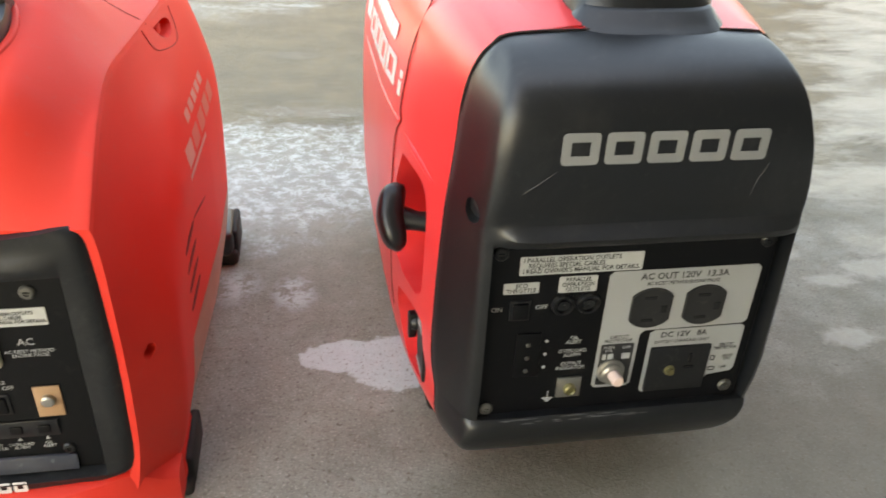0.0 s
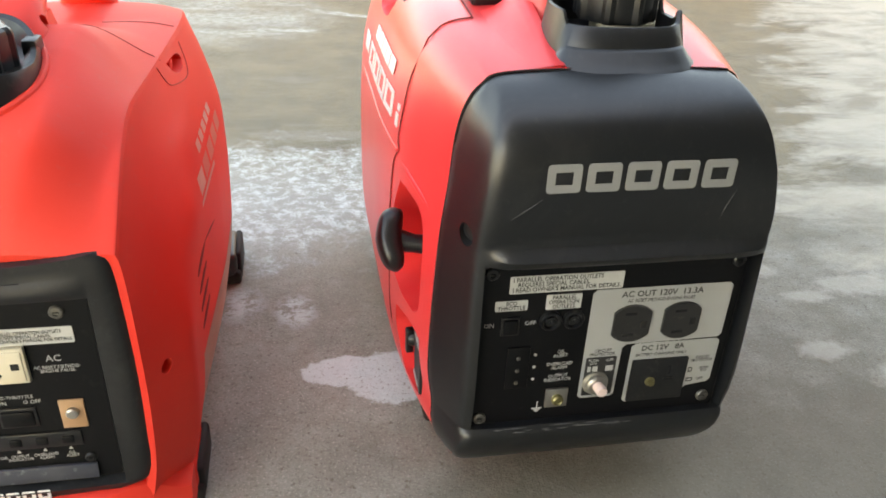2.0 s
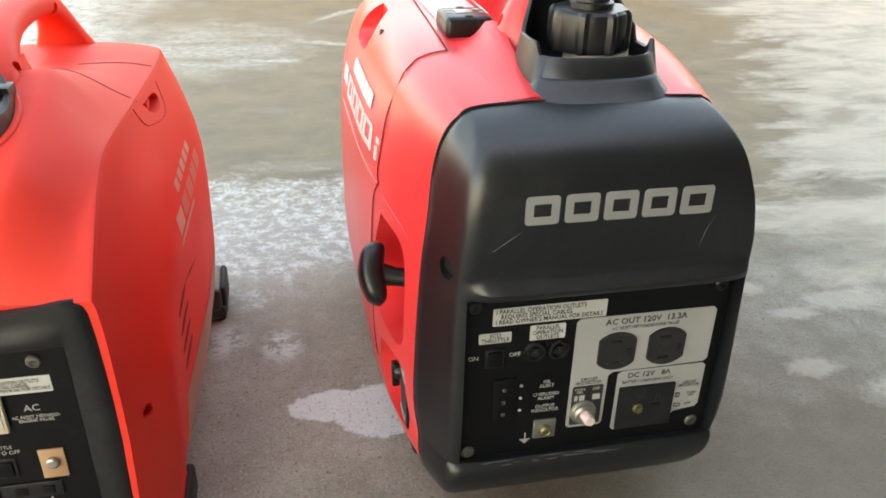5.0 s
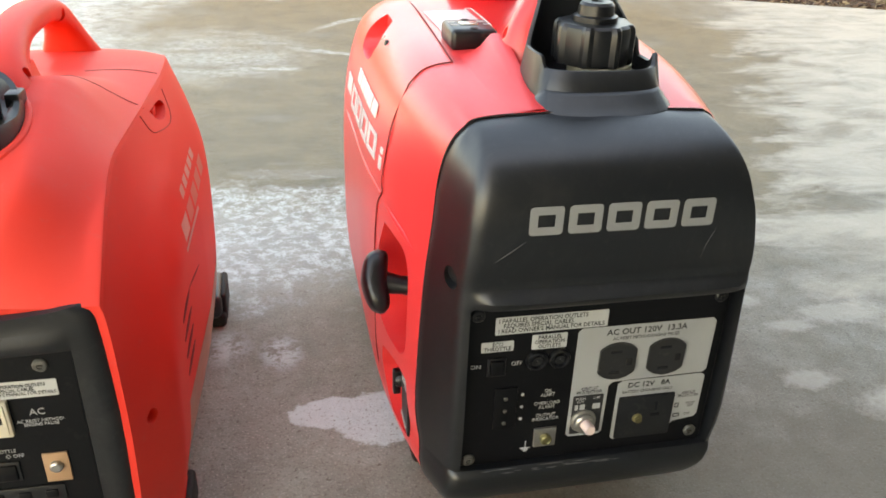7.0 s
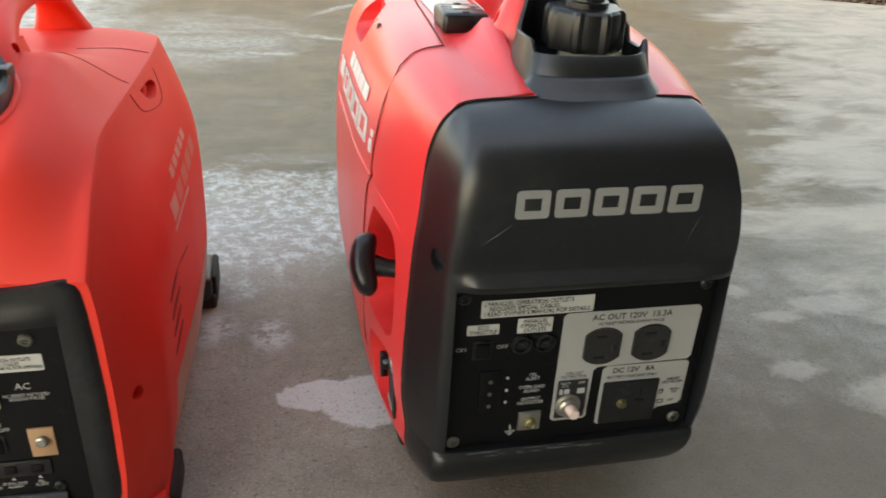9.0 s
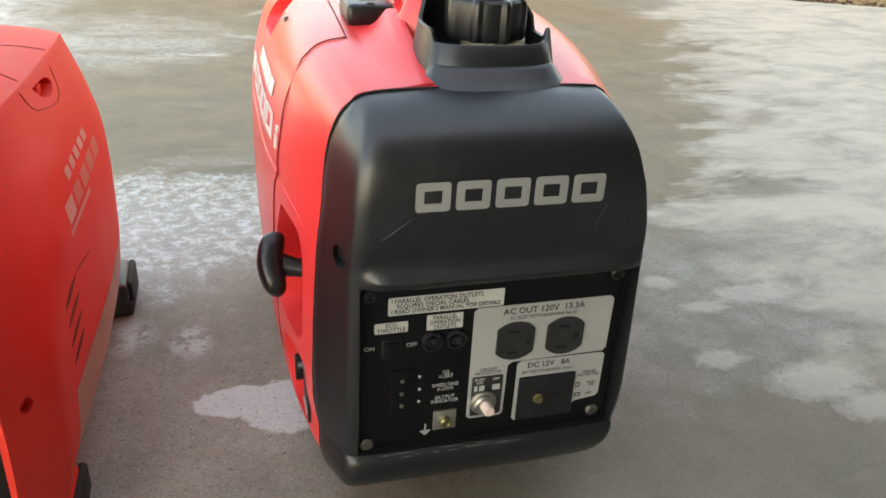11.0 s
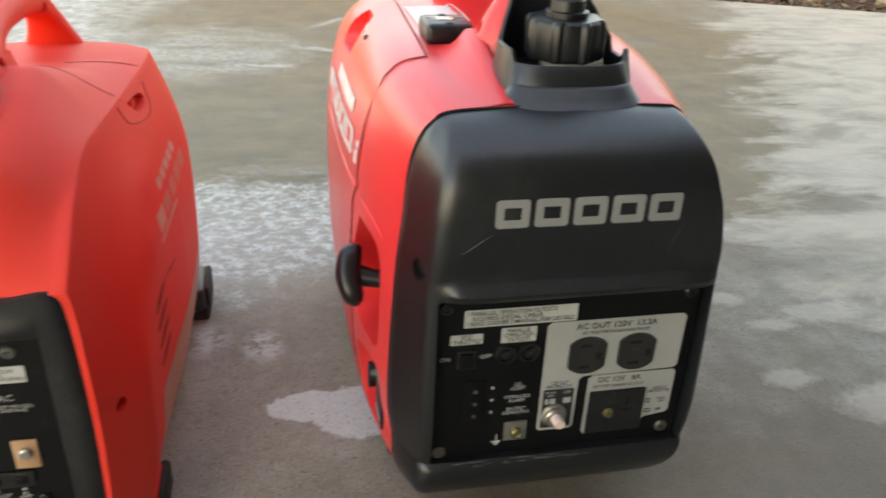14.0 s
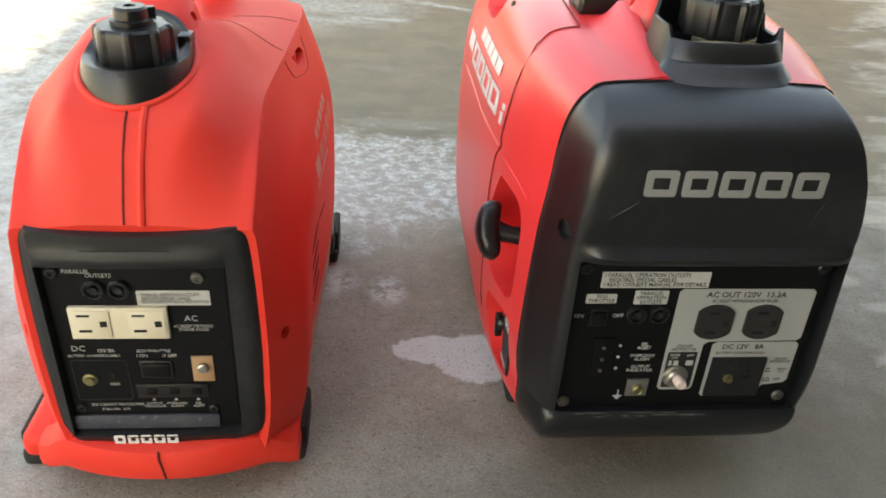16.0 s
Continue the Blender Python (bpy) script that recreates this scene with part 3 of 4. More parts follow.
    v = grid_mesh(bm, rows, True)
    bm.faces.new(v[0])
    bm.faces.new(v[-1])
    st = part("pull_starter", bm, BLACK_CAP, g, "black pull-cord handle with a rounded grip", 60)
    sx, sy, sz = STARTER_MID
    part("stem", tube(bmesh.new(), [(sx + .004, sy - .001, sz), (sx + .02, sy - .006, sz - .002), (sx + .045, sy - .010, sz - .004)], [.0100, .0075, .0095], 12), BLACK_CAP, st)
    # choke lever on its dark plate
    part("choke_plate", prism(bmesh.new(), [(y, z) for y, z in CHOKE_PLATE], Matrix.Translation((-b_side(.08, .1) + .0055, 0, 0)) @ M, .004), INK, g, "black choke plate with worn print")
    ky, kz = CHOKE_KNOB
    k = part("choke_knob", turned(bmesh.new(), [(.006, 0), (.0075, .004), (.0075, .010), (.006, .013), (.0002, .013)], Matrix.Translation((-b_side(ky, kz) + .018, ky, kz)) @ Matrix.Rotation(radians(-90), 4, "Y"), 16), BLACK_CAP, g, "black choke knob")
    b = bmesh.new()
    box(b, (-b_side(ky, kz) + .003, ky - .004, kz - .014), (-b_side(ky, kz) + .010, ky + .004, kz + .010), .0015)
    part("lever", b, BLACK_CAP, k)
    for y0, z0, w, h in ((.094, .1215, .012, .004), (.078, .1215, .016, .004), (.083, .1130, .007, .006), (.072, .1130, .007, .006), (.080, .0735, .022, .003)):
        b = bmesh.new()
        box(b, (-b_side(.08, .1) + .0046, y0 - w / 2, z0), (-b_side(.08, .1) + .0054, y0 + w / 2, z0 + h))
        part("print", b, WHITE, g)
    screw_side = turned(bmesh.new(), [(.005, 0), (.005, .003), (.003, .004), (.0002, .004)], Matrix.Translation(SIDE_SCREW) @ Matrix.Rotation(radians(-90), 4, "Y"), 14)
    part("screw", screw_side, BLACK_CAP, g)

    # charcoal front cover
    zs = [.034, .0355, .038, .0415, .046, .051, .057, .063, .069, .074, .078, .0815, .084, .0865, .0885, .0893, .11, .13, .15, .17, .19, .21, .225, .2355, .2365, .239, .2425, .246, .2495, .2515, .2535, .257, .261, .266, .275, .285, .296, .306, .316, .324, .330, .336, .341, .3455, .349, .352, .3545, .3565, .358, .360, .3618]
    face = [(.034, .036), (.0355, .027), (.038, .0195), (.0415, .0130), (.046, .0070), (.051, .0020), (.057, -.0030), (.063, -.0066), (.069, -.0092), (.074, -.0105), (.078, -.0106), (.0815, -.0104), (.084, -.0098), (.0865, -.0085), (.0885, -.0062), (.12, -.011), (.236, -.0125), (.2535, -.0135), (.261, -.0150), (.275, -.0172), (.296, -.0185), (.316, -.0178), (.324, -.0162), (.330, -.0140), (.336, -.0105), (.341, -.0062), (.3455, -.0008), (.349, .005), (.352, .0115), (.3545, .0185), (.3565, .0245), (.358, .031), (.360, .041), (.3618, .047)]
    inner = [0, .015, .03, .045, .06, .075, .09, .0985, .1012, .1040, .108]
    outer = [.06, .12, .18, .24, .30, .36, .43, .50, .60, .70, .80, .90, 1.0]
    fh = section(B_FRONT, B_FRONT, 0, 0)
    crown = [q for q in fh if q[1] > .33][::-1]
    crown_z = [(q[0], q[1]) for q in crown]
    rows = []
    for z in zs:
        hw = float(np.interp(z, [p[1] for p in fh], [p[0] for p in fh]))
        if z > .33:
            hw = float(np.interp(.33 + (z - .33) * .0215 / .030, [p[1] for p in fh], [p[0] for p in fh]))
        sc = min(1.0, hw * .875 / .108)
        xs = [c * sc for c in inner] + [.108 * sc + (hw - .108 * sc) * f for f in outer]
        right = []
        for i, x in enumerate(xs):
            yf = lerp_table(face, z)
            if .239 <= z <= .2615:  # hood over the panel
                taper = 1 - ease(.084, .108, x)
                bulge = {.239: .55, .2425: .90, .246: 1.0, .2495: .62, .2515: .36, .2535: .16, .257: .05, .261: 0}[z]
                yf -= .0098 * bulge * taper
            # a rounded edge, then a nearly flat flank back to the joint
            xc = .108 * sc + (hw - .108 * sc) * .17
            d = x - xc
            ye = max(.034, yf)
            yf += (ye - yf) / (hw - xc) * .5 * (d + math.sqrt(d * d + .0036 ** 2))
            if .0888 < z < .239 and x <= .1013 and z <= .2366:
                yf = .003
            zc = z if z <= .33 else .33 + (z - .33) * (max(.3515, float(np.interp(x, [q[0] for q in crown], [q[1] for q in crown]))) - .33) / .0300
            if yf > .034:
                zc = min(zc, lerp_table(crown_z, x) - .0008)
            right.append((x, yf, zc))
        right.append((hw - .0008, max(.043, right[-1][1] + .001), right[-1][2]))
        rows.append([((.003 + b_lean(.04, z)) * min(1, x / .12) - x + b_corner(-x, .04, z), y, z) for x, y, z in right[:0:-1]] + [((.003 + b_lean(.04, z)) * min(1, x / .12) + x - b_flat(.04, z) * ease(.775 * hw, .92 * hw, x), y, z) for x, y, z in right])
    bm = bmesh.new()
    grid_mesh(bm, rows)
    bm.verts.ensure_lookup_table()
    inside = [q for q in bm.verts if q.co.z > .312 and abs(q.co.x) > .055 and not q.is_boundary]
    for _ in range(5):
        bmesh.ops.smooth_vert(bm, verts=inside, factor=.5, use_axis_x=True, use_axis_y=True, use_axis_z=True)
    cover = part("front_cover", bm, BLACK, g, "charcoal textured plastic front cover with scratches", 50)
    for sx in (-1, 1):
        screw_recess(cover, (sx * .1225 + .003, .002, .2565), (sx * .75, -.65, 0), BLACK, .0082)
    wordmark(cover, -.0695, .2955, .0635, .3155, DULL_SILVER, -.0186, gap=.14)
    # pale scratches
    for pts, w in (([(-.088, -.0172, .277), (-.080, -.0180, .283), (-.069, -.0186, .2915)], .0005), ([(.066, -.0184, .293), (.061, -.0180, .281), (.059, -.0170, .270)], .0003), ([(-.034, -.0163, .3145), (-.030, -.0150, .3235)], .0004), ([(-.036, -.0128, .325), (-.025, -.0128, .3248)], .0005)):
        part("scratch", tube(bmesh.new(), pts, [w * .2] + [w * .6] * (len(pts) - 2) + [w * .2], 5), SCUFF, cover)

    # worn edge of the sill under the panel
    random.seed(11)
    for k in range(16):
        x0 = random.uniform(-.085, .080)
        L = random.uniform(.006, .022)
        z0 = .0866 + random.uniform(-.0016, .0012)
        y0 = lerp_table(face, z0) - .0002
        part("scratch", tube(bmesh.new(), [(x0, y0, z0), (x0 + L / 2, y0 - .0001, z0 + random.uniform(-.0004, .0004)), (x0 + L, y0, z0)], [.0001, random.uniform(.0003, .0007), .0001], 5), SCUFF, cover)
    # control panel
    p = part("control_panel", prism(bmesh.new(), rounded(-.1008, .0880, .1008, .2362, .004), pose(0, .0025, 0, 90, 0, 0), .0025), PANEL, g, "black control panel with white print")
    for x, z in ((-.093, .2265), (.0935, .2265), (-.094, .0955), (.091, .0995)):
        screw_head(p, x, -.0002, z, .0052, DULL if z < .2 else BLACK_CAP)
    plate(p, "label_plate", -.0795, .2085, .0055, .2228, LABEL)
    lettering(p, "\u25AE PARALLEL OPERATION OUTLETS\n   REQUIRES SPECIAL CABLES.\n\u25AE READ OWNER'S MANUAL FOR DETAILS.".replace("\u25AE", "I"), -.0775, .2157, .0050, INK, -.0008, centre=False, stretch=.88, bold=.00006)
    plate(p, "label_plate", -.089, .1942, -.065, .2027, LABEL)
    lettering(p, "ECO\nTHROTTLE", -.077, .1985, .0046, INK, -.0008, stretch=.9, bold=.00006)
    plate(p, "label_plate", -.0512, .1932, -.0245, .2058, LABEL)
    lettering(p, "PARALLEL\nOPERATION\nOUTLETS", -.0378, .1995, .0046, INK, -.0008, stretch=.9, bold=.00006)
    lettering(p, "ON", -.0925, .1822, .0050, WHITE)
    lettering(p, "OFF", -.0615, .1825, .0050, WHITE)
    b = bmesh.new()
    box(b, (-.0835, -.0012, .1725), (-.0695, .001, .1885), .0006)
    sw = part("rocker_switch", b, BLACK_CAP, p, "black eco rocker switch")
    b = bmesh.new()
    box(b, (-.0820, -.0035, .1745), (-.0710, .000, .1870), .0012)
    part("rocker", b, PANEL, sw)
    for x in (-.0465, -.0288):
        j = part("jack", turned(bmesh.new(), [(.0082, 0), (.0082, .0020), (.0074, .0034), (.0062, .0034), (.0052, .0012), (.0040, .0012), (.0036, .003), (.0012, .003), (.0002, .002)], pose(x, 0, .1838, 90, 0, 0), 28), BLACK_CAP, p, "round black parallel outlet")
    # grey printed fields
    big = [(-.0130, .2075), (.0915, .2075), (.0945, .2045), (.0945, .1605), (.0915, .1575), (.0175, .1565), (.0140, .1535), (.0135, .1095), (.0110, .1070), (-.0135, .1070), (-.0160, .1095), (-.0160, .2045)]
    fld = part("printed_field", prism(bmesh.new(), big, pose(0, 0, 0, 90, 0, 0), .0005), SILVER, p, "pale grey printed field", 0)
    lettering(p, "AC OUT 120V  13.3A", .0385, .2020, .0072, INK, -.0007, stretch=.98, bold=.0001)
    lettering(p, "AC RESET METHOD:ENGINE PAUSE", .0385, .1962, .0040, INK, -.0007, stretch=.85)
    for x in (.0175, .0572):
        o = []
        for i in range(48):
            a = 2 * math.pi * i / 48
            o.append((x + max(-.0147, min(.0147, .0185 * math.cos(a))), .1765 + .0163 * math.sin(a)))
        r = part("outlet", prism(bmesh.new(), o, pose(0, -.0004, 0, 90, 0, 0), .0022), OUTLET, p, "black three-pin outlet")
        for a, b2, c, d in ((x - .0065, .1845, x + .0025, .1868), (x - .0065, .1655, x + .0025, .1680), (x + .0070, .1725, x + .0115, .1785)):
            bb = bmesh.new()
            box(bb, (a, -.0029, b2), (c, -.0024, d), .0002)
            part("slot", bb, DARK, r)
    lettering(p, "CIRCUIT\nPROTECTOR", -.0012, .1505, .0040, INK, -.0007, stretch=.9)
    plate(p, "black_field", -.0135, .1095, .0112, .1462, INK, -.0003, .0006, .0012)
    lettering(p, "PUSH\nON", -.0075, .1420, .0034, WHITE, -.0011)
    lettering(p, "OFF", .0055, .1430, .0034, WHITE, -.0011)
    for x0, x1 in ((-.0115, -.0090), (-.0075, -.0035), (.0030, .0090)):
        bb = bmesh.new()
        box(bb, (x0, -.0014, .1330), (x1, -.0008, .1378))
        part("print_mark", bb, WHITE, p)
    nut = part("breaker", turned(bmesh.new(), [(.0105, 0), (.0105, .0012), (.0085, .0022), (.0085, .0048), (.0070, .0060), (.0048, .0060)], pose(-.0035, -.0009, .1220, 90, 0, 0), 24), STEEL, p, "zinc circuit breaker nut")
    part("button", turned(bmesh.new(), [(.0044, .004), (.0044, .0135), (.0036, .0150), (.0002, .0150)], pose(-.0035, -.0009, .1220, 84, 0, 3), 20), PINK, nut, "pale pink push button")
    dcf = [(.0255, .1560), (.0915, .1560), (.0945, .1535), (.0945, .1165), (.0920, .1135), (.0745, .1110), (.0722, .1085), (.0722, .1015), (.0700, .0992), (.0245, .0992), (.0220, .1015), (.0220, .1535)]
    part("printed_field", prism(bmesh.new(), dcf, pose(0, 0, 0, 90, 0, 0), .0005), SILVER, p, "pale grey printed field", 0)
    lettering(p, "DC 12V   8A", .0478, .1512, .0066, INK, -.0007, bold=.0001)
    lettering(p, "BATTERY CHARGING ONLY", .0475, .1450, .0038, INK, -.0007, stretch=.88)
    lettering(p, "CIRCUIT\nPROTECTOR", .0835, .1370, .0036, INK, -.0007, stretch=.85)
    lettering(p, "PUSH\nON", .0870, .1265, .0032, INK, -.0007)
    lettering(p, "OFF", .0855, .1170, .0032, INK, -.0007)
    frame_line(p, .0735, .1150, .0790, .1185, .0006, .0007, INK)
    frame_line(p, .0735, .1245, .0770, .1290, .0006, .0007, INK)
    bb = bmesh.new()
    box(bb, (.0242, -.0032, .1008), (.0712, -.0003, .1412), .0014)
    dc = part("dc_socket", bb, BLACK_CAP, p, "black two-pin battery charging socket")
    part("contact", turned(bmesh.new(), [(.0042, 0), (.0042, .0010), (.0028, .0016), (.0028, .0036), (.0002, .0036)], pose(.0412, -.0030, .1205, 90, 0, 0), 18), BRASS, dc, "brass contact")
    for a, b2, c, d in ((.0545, .1270, .0566, .1345), (.0520, .1215, .0595, .1235)):
        bb = bmesh.new()
        box(bb, (a, -.0040, b2), (c, -.0030, d))
        part("slot", bb, DARK, dc)
    bb = bmesh.new()
    box(bb, (-.0765, -.0014, .1225), (-.0585, .0005, .1610), .001)
    ind = part("indicator_strip", bb, PANEL, p)
    for z, words in ((.1525, "OIL\nALERT"), (.1410, "OVERLOAD\nALARM"), (.1295, "OUTPUT\nINDICATOR")):
        bb = turned(bmesh.new(), [(.0012, 0), (.0012, .0006), (.0002, .0009)], pose(-.0545, -.0001, z + .0005, 90, 0, 0), 12)
        part("indicator_dot", bb, WHITE, p)
        lettering(p, words, -.0345, z, .0044, WHITE, stretch=.9)
        bb = turned(bmesh.new(), [(.0016, 0), (.0016, .0010), (.0002, .0016)], pose(-.0680, -.0013, z - .001, 90, 0, 0), 12)
        part("indicator_light", bb, DULL, ind)
    bb = bmesh.new()
    box(bb, (-.0428, -.0022, .1015), (-.0248, 0, .1192), .0006)
    gp = part("ground_terminal", bb, STEEL, p, "zinc earth terminal with a brass screw")
    part("terminal_screw", turned(bmesh.new(), [(.0046, 0), (.0046, .0030), (.0034, .0040), (.0028, .0030), (.0002, .0030)], pose(-.0335, -.0022, .1098, 90, 0, 0), 12), BRASS, gp)
    for x0, x1, z0, z1 in ((-.0488, -.0480, .1010, .1070), (-.0525, -.0443, .1000, .1008), (-.0510, -.0458, .0985, .0993), (-.0497, -.0471, .0970, .0978)):
        bb = bmesh.new()
        box(bb, (x0, -.0006, z0), (x1, .0002, z1))
        part("earth_sign", bb, WHITE, p)

    # collar round the filler, flared into the front cover
    n = 96
    cx, cy = .003, .084
    crown_y = [(q[1], q[0]) for q in face if q[0] > .34]

    def skin(x, y):
        """Height of the cover and the shell under the collar."""
        return lerp_table(crown_y, y) - .0010 if y < .041 else b_top(y, x)

    def rim(a):
        s, c = math.sin(a), math.cos(a)
        back = ease(.20, .62, s)
        horn = .0080 * math.exp(-((s + .33) / .15) ** 2) if c > 0 else 0.0
        step = .0085 * ease(-.50, -.34, s) if c < 0 else 0.0
        return .3825 + (horn + step) * (1 - back) + .051 * back

    rows = []
    for rx, front, rise, mode in ((.0560, .0230, -.004, 0), (.0550, .0270, -.0004, 0), (.0542, .0315, .0016, 0), (.0532, .0370, .0042, 0), (.0515, .0420, .0078, 0), (.0502, .0445, .0092, 0), (.0490, .0455, .3700, 1), (.0455, .0500, 0, 2), (.0445, .0512, .0008, 2), (.0425, .0535, 0, 2), (.0405, .0555, .3725, 1), (.020, .070, .3725, 1)):
        row = []
        for i in range(n):
            a = 2 * math.pi * i / n
            s, c = math.sin(a), math.cos(a)
            q = 2.0 / 3.0
            sx, sy = math.copysign(abs(c) ** q, c), math.copysign(abs(s) ** q, s)
            z = rise if mode == 1 else rim(a) + rise if mode == 2 else 0
            tall = max(0.0, (z - .3930) / .044) if mode == 2 else 0.0
            r = rx if s < 0 or mode else min(rx, .0525) + (rx - min(rx, .0525)) * (1 - ease(0, .4, s))
            rb = {0: .040, 1: .038, 2: .039}[mode] - (0 if mode != 2 else (.0490 - rx) * .7) - (.001 if rx < .039 else 0)
            x, y = cx - .006 * tall + r * (1 - .44 * tall) * sx, cy + (rb if s > 0 else cy - front) * sy + .008 * tall
            if mode == 0:
                side = ease(-.72, -.25, s)
                z = skin(x - cx, y) + rise * (1 - side) - .0015 * side
            elif mode == 1 and rise > .369:
                z = max(rise, skin(x - cx, y) + .001)
            row.append((x, y, z))
        rows.append(row)
    bm = bmesh.new()
    v = grid_mesh(bm, rows, True)
    bm.faces.new(v[-1])
    part("filler_collar", bm, BLACK, g, "charcoal collar round the fuel filler, dusty", 40)
    part("filler_neck", turned(bmesh.new(), [(.023, 0), (.023, .013), (.02, .013)], pose(.010, .083, .3690), 32), CREAM, g, "pale filler neck")
    fuel_cap(g, .003, .083, .3830, .0280, .028, BLACK_CAP, 8, .25)
    # carrying handle
    hp = smooth_path([(0, .143, .360), (0, .148, .398), (0, .164, .421), (0, .200, .429), (0, .280, .428), (0, .340, .424), (0, .375, .405), (0, .392, .365)], 5)
    bm = bmesh.new()
    rows = []
    for i, q in enumerate(hp):
        a, b = Vector(hp[max(i - 1, 0)]), Vector(hp[min(i + 1, len(hp) - 1)])
        d = (b - a).normalized()
        up = Vector((1, 0, 0)).cross(d)
        f = i / (len(hp) - 1)
        w = .050 - .030 * ease(.02, .34, f) + .020 * ease(.78, 1, f)
        h = .016 + .006 * (1 - ease(0, .2, f))
        rows.append([tuple(Vector(q) + Vector((1, 0, 0)) * w * math.copysign(abs(math.cos(t)) ** .7, math.cos(t)) + up * h * math.copysign(abs(math.sin(t)) ** .7, math.sin(t))) for t in (2 * math.pi * k / 28 for k in range(28))])
    v = grid_mesh(bm, rows, True)
    bm.faces.new(v[0])
    bm.faces.new(v[-1])
    hd = part("carrying_handle", bm, RED, g, "red moulded carrying handle")
    for sx in (-1, 1):
        screw_recess(hd, (sx * .050, .146, .392), (sx, 0, .1), GAP, .0050)
    # the shell rises in a fillet along the collar
    rows = []
    for k in range(15):
        y = .0412 + .118 * k / 14
        h = .0012 + .0145 * ease(.045, .165, y)
        rows.append([(.003 - X, y, b_top(y, X) + dz) for X, dz in ((.086, -.0010), (.078, .04 * h), (.070, .16 * h), (.063, .42 * h), (.058, .78 * h), (.055, h), (.051, h + .0004), (.046, h), (.044, -.003))])
    bm = bmesh.new()
    grid_mesh(bm, rows)
    part("collar_fillet", bm, RED, g, "", 60)
    # safety sticker
    bm = bmesh.new()
    grid_mesh(bm, [[(x, y, b_top(y, x) + .0008) for y in (.215, .25, .285, .325)] for x in (-.076, -.062, -.048, -.034)])
    part("sticker", bm, MARK, g, "white warning sticker")
    bm = bmesh.new()
    for a in range(4):
        x0, x1, y0, y1 = ((-.0335, -.0325, .250, .330), (-.0270, -.0260, .250, .330), (-.0335, -.0260, .250, .2510), (-.0335, -.0260, .3290, .330))[a]
        box(bm, (x0, y0, b_top(y0, x0) + .0004), (x1, y1, b_top(y1, x1) + .0010))
    part("sticker", bm, MARK, g)
    # rubber feet
    for sx in (-1, 1):
        for y in (.125, .41):
            bm = bmesh.new()
            box(bm, (sx * .103 - .016, y - .024, 0), (sx * .103 + .016, y + .024, .040), .007, 3)
            part("rubber_foot", bm, RUBBER, g)

# places on the flank of the larger generator, as (y, z)
POCKET_1 = [(.129, .241), (.107, .2415), (.081, .239), (.069, .225), (.066, .198), (.066, .160), (.075, .147), (.091, .144), (.118, .143), (.141, .152), (.149, .175), (.144, .210)]
POCKET_2 = [(.131, .119), (.112, .125), (.087, .130), (.066, .130), (.061, .122), (.061, .076), (.068, .066), (.093, .063), (.112, .063), (.128, .077), (.138, .095)]
POCKET_3 = [(.350, .366), (.318, .366), (.288, .354), (.286, .338), (.305, .333), (.338, .335), (.352, .349)]
SEAM_SIDE = [(.141, .353), (.138, .323), (.141, .291), (.144, .271), (.140, .263), (.150, .251), (.154, .231), (.156, .200), (.156, .149), (.160, .086), (.150, .050)]
SEAM_TOP = [(-.1135, .144), (-.108, .146), (-.099, .1435), (-.0875, .1425), (-.0860, .1430), (-.0858, .1450), (-.085, .187), (-.083, .254), (-.080, .340), (-.079, .420)]
SEAM_LOW = [(.146, .260), (.20, .262), (.28, .263), (.36, .262), (.44, .258)]
BEAD = [(.142, .2575), (.107, .254), (.081, .251), (.059, .2465)]
STARTER_TOP, STARTER_MID, STARTER_LOW = (-.148, .122, .219), (-.153, .105, .200), (-.149, .088, .179)
CHOKE_PLATE = [(.101, .128), (.064, .128), (.063, .070), (.090, .070), (.096, .105)]
CHOKE_KNOB = (.107, .098)
SIDE_SCREW = (-.1185, .264, .354)
generator_large()

meter = thing("hour_meter", "small black hour meter stuck on the red shell", "hour meter", (-.061, .195, .3705))
hb = bmesh.new()
box(hb, (-.0805, .172, .3695), (-.0415, .217, .3865), .0042, 3)
hm_case = part("case", hb, BLACK_CAP, meter)
hb = bmesh.new()
box(hb, (-.0690, .190, .3863), (-.0540, .203, .3871))
part("display", hb, LCD, hm_case, "small grey display window")
for hx, hy in ((-.061, .1775), (-.061, .2115)):
    part("screw", turned(bmesh.new(), [(.0034, 0), (.0034, .0004), (.0002, .0006)], pose(hx, hy, .3865), 14), DARK, hm_case)
for hx, hy, hw_, hh in ((-.074, .202, .006, .004), (-.074, .193, .006, .003), (-.048, .205, .008, .006), (-.047, .193, .004, .003)):
    hb = bmesh.new()
    box(hb, (hx - hw_ / 2, hy - hh / 2, .3864), (hx + hw_ / 2, hy + hh / 2, .3869))
    part("print", hb, WHITE, hm_case)


AX = -0.4215
A_FRONT = [(0, .028), (.050, .029), (.068, .036), (.077, .055), (.083, .090), (.085, .130), (.0855, .165), (.085, .200), (.0845, .225), (.0838, .240), (.0828, .252), (.0815, .2575), (.0775, .2600), (.050, .2590), (0, .2555)]
A_MID = [(0, .030), (.085, .030), (.108, .036), (.118, .060), (.1235, .105), (.1250, .150), (.1250, .190), (.1225, .228), (.1140, .262), (.1060, .286), (.0975, .308), (.0950, .3145), (.0900, .3180), (.060, .3235), (0, .327)]
# how far back the flank's front facet reaches, by height
A_CREASE = [(.03, .060), (.08, .060), (.15, .066), (.19, .075), (.23, .115), (.265, .170), (.290, .245), (.315, .330)]


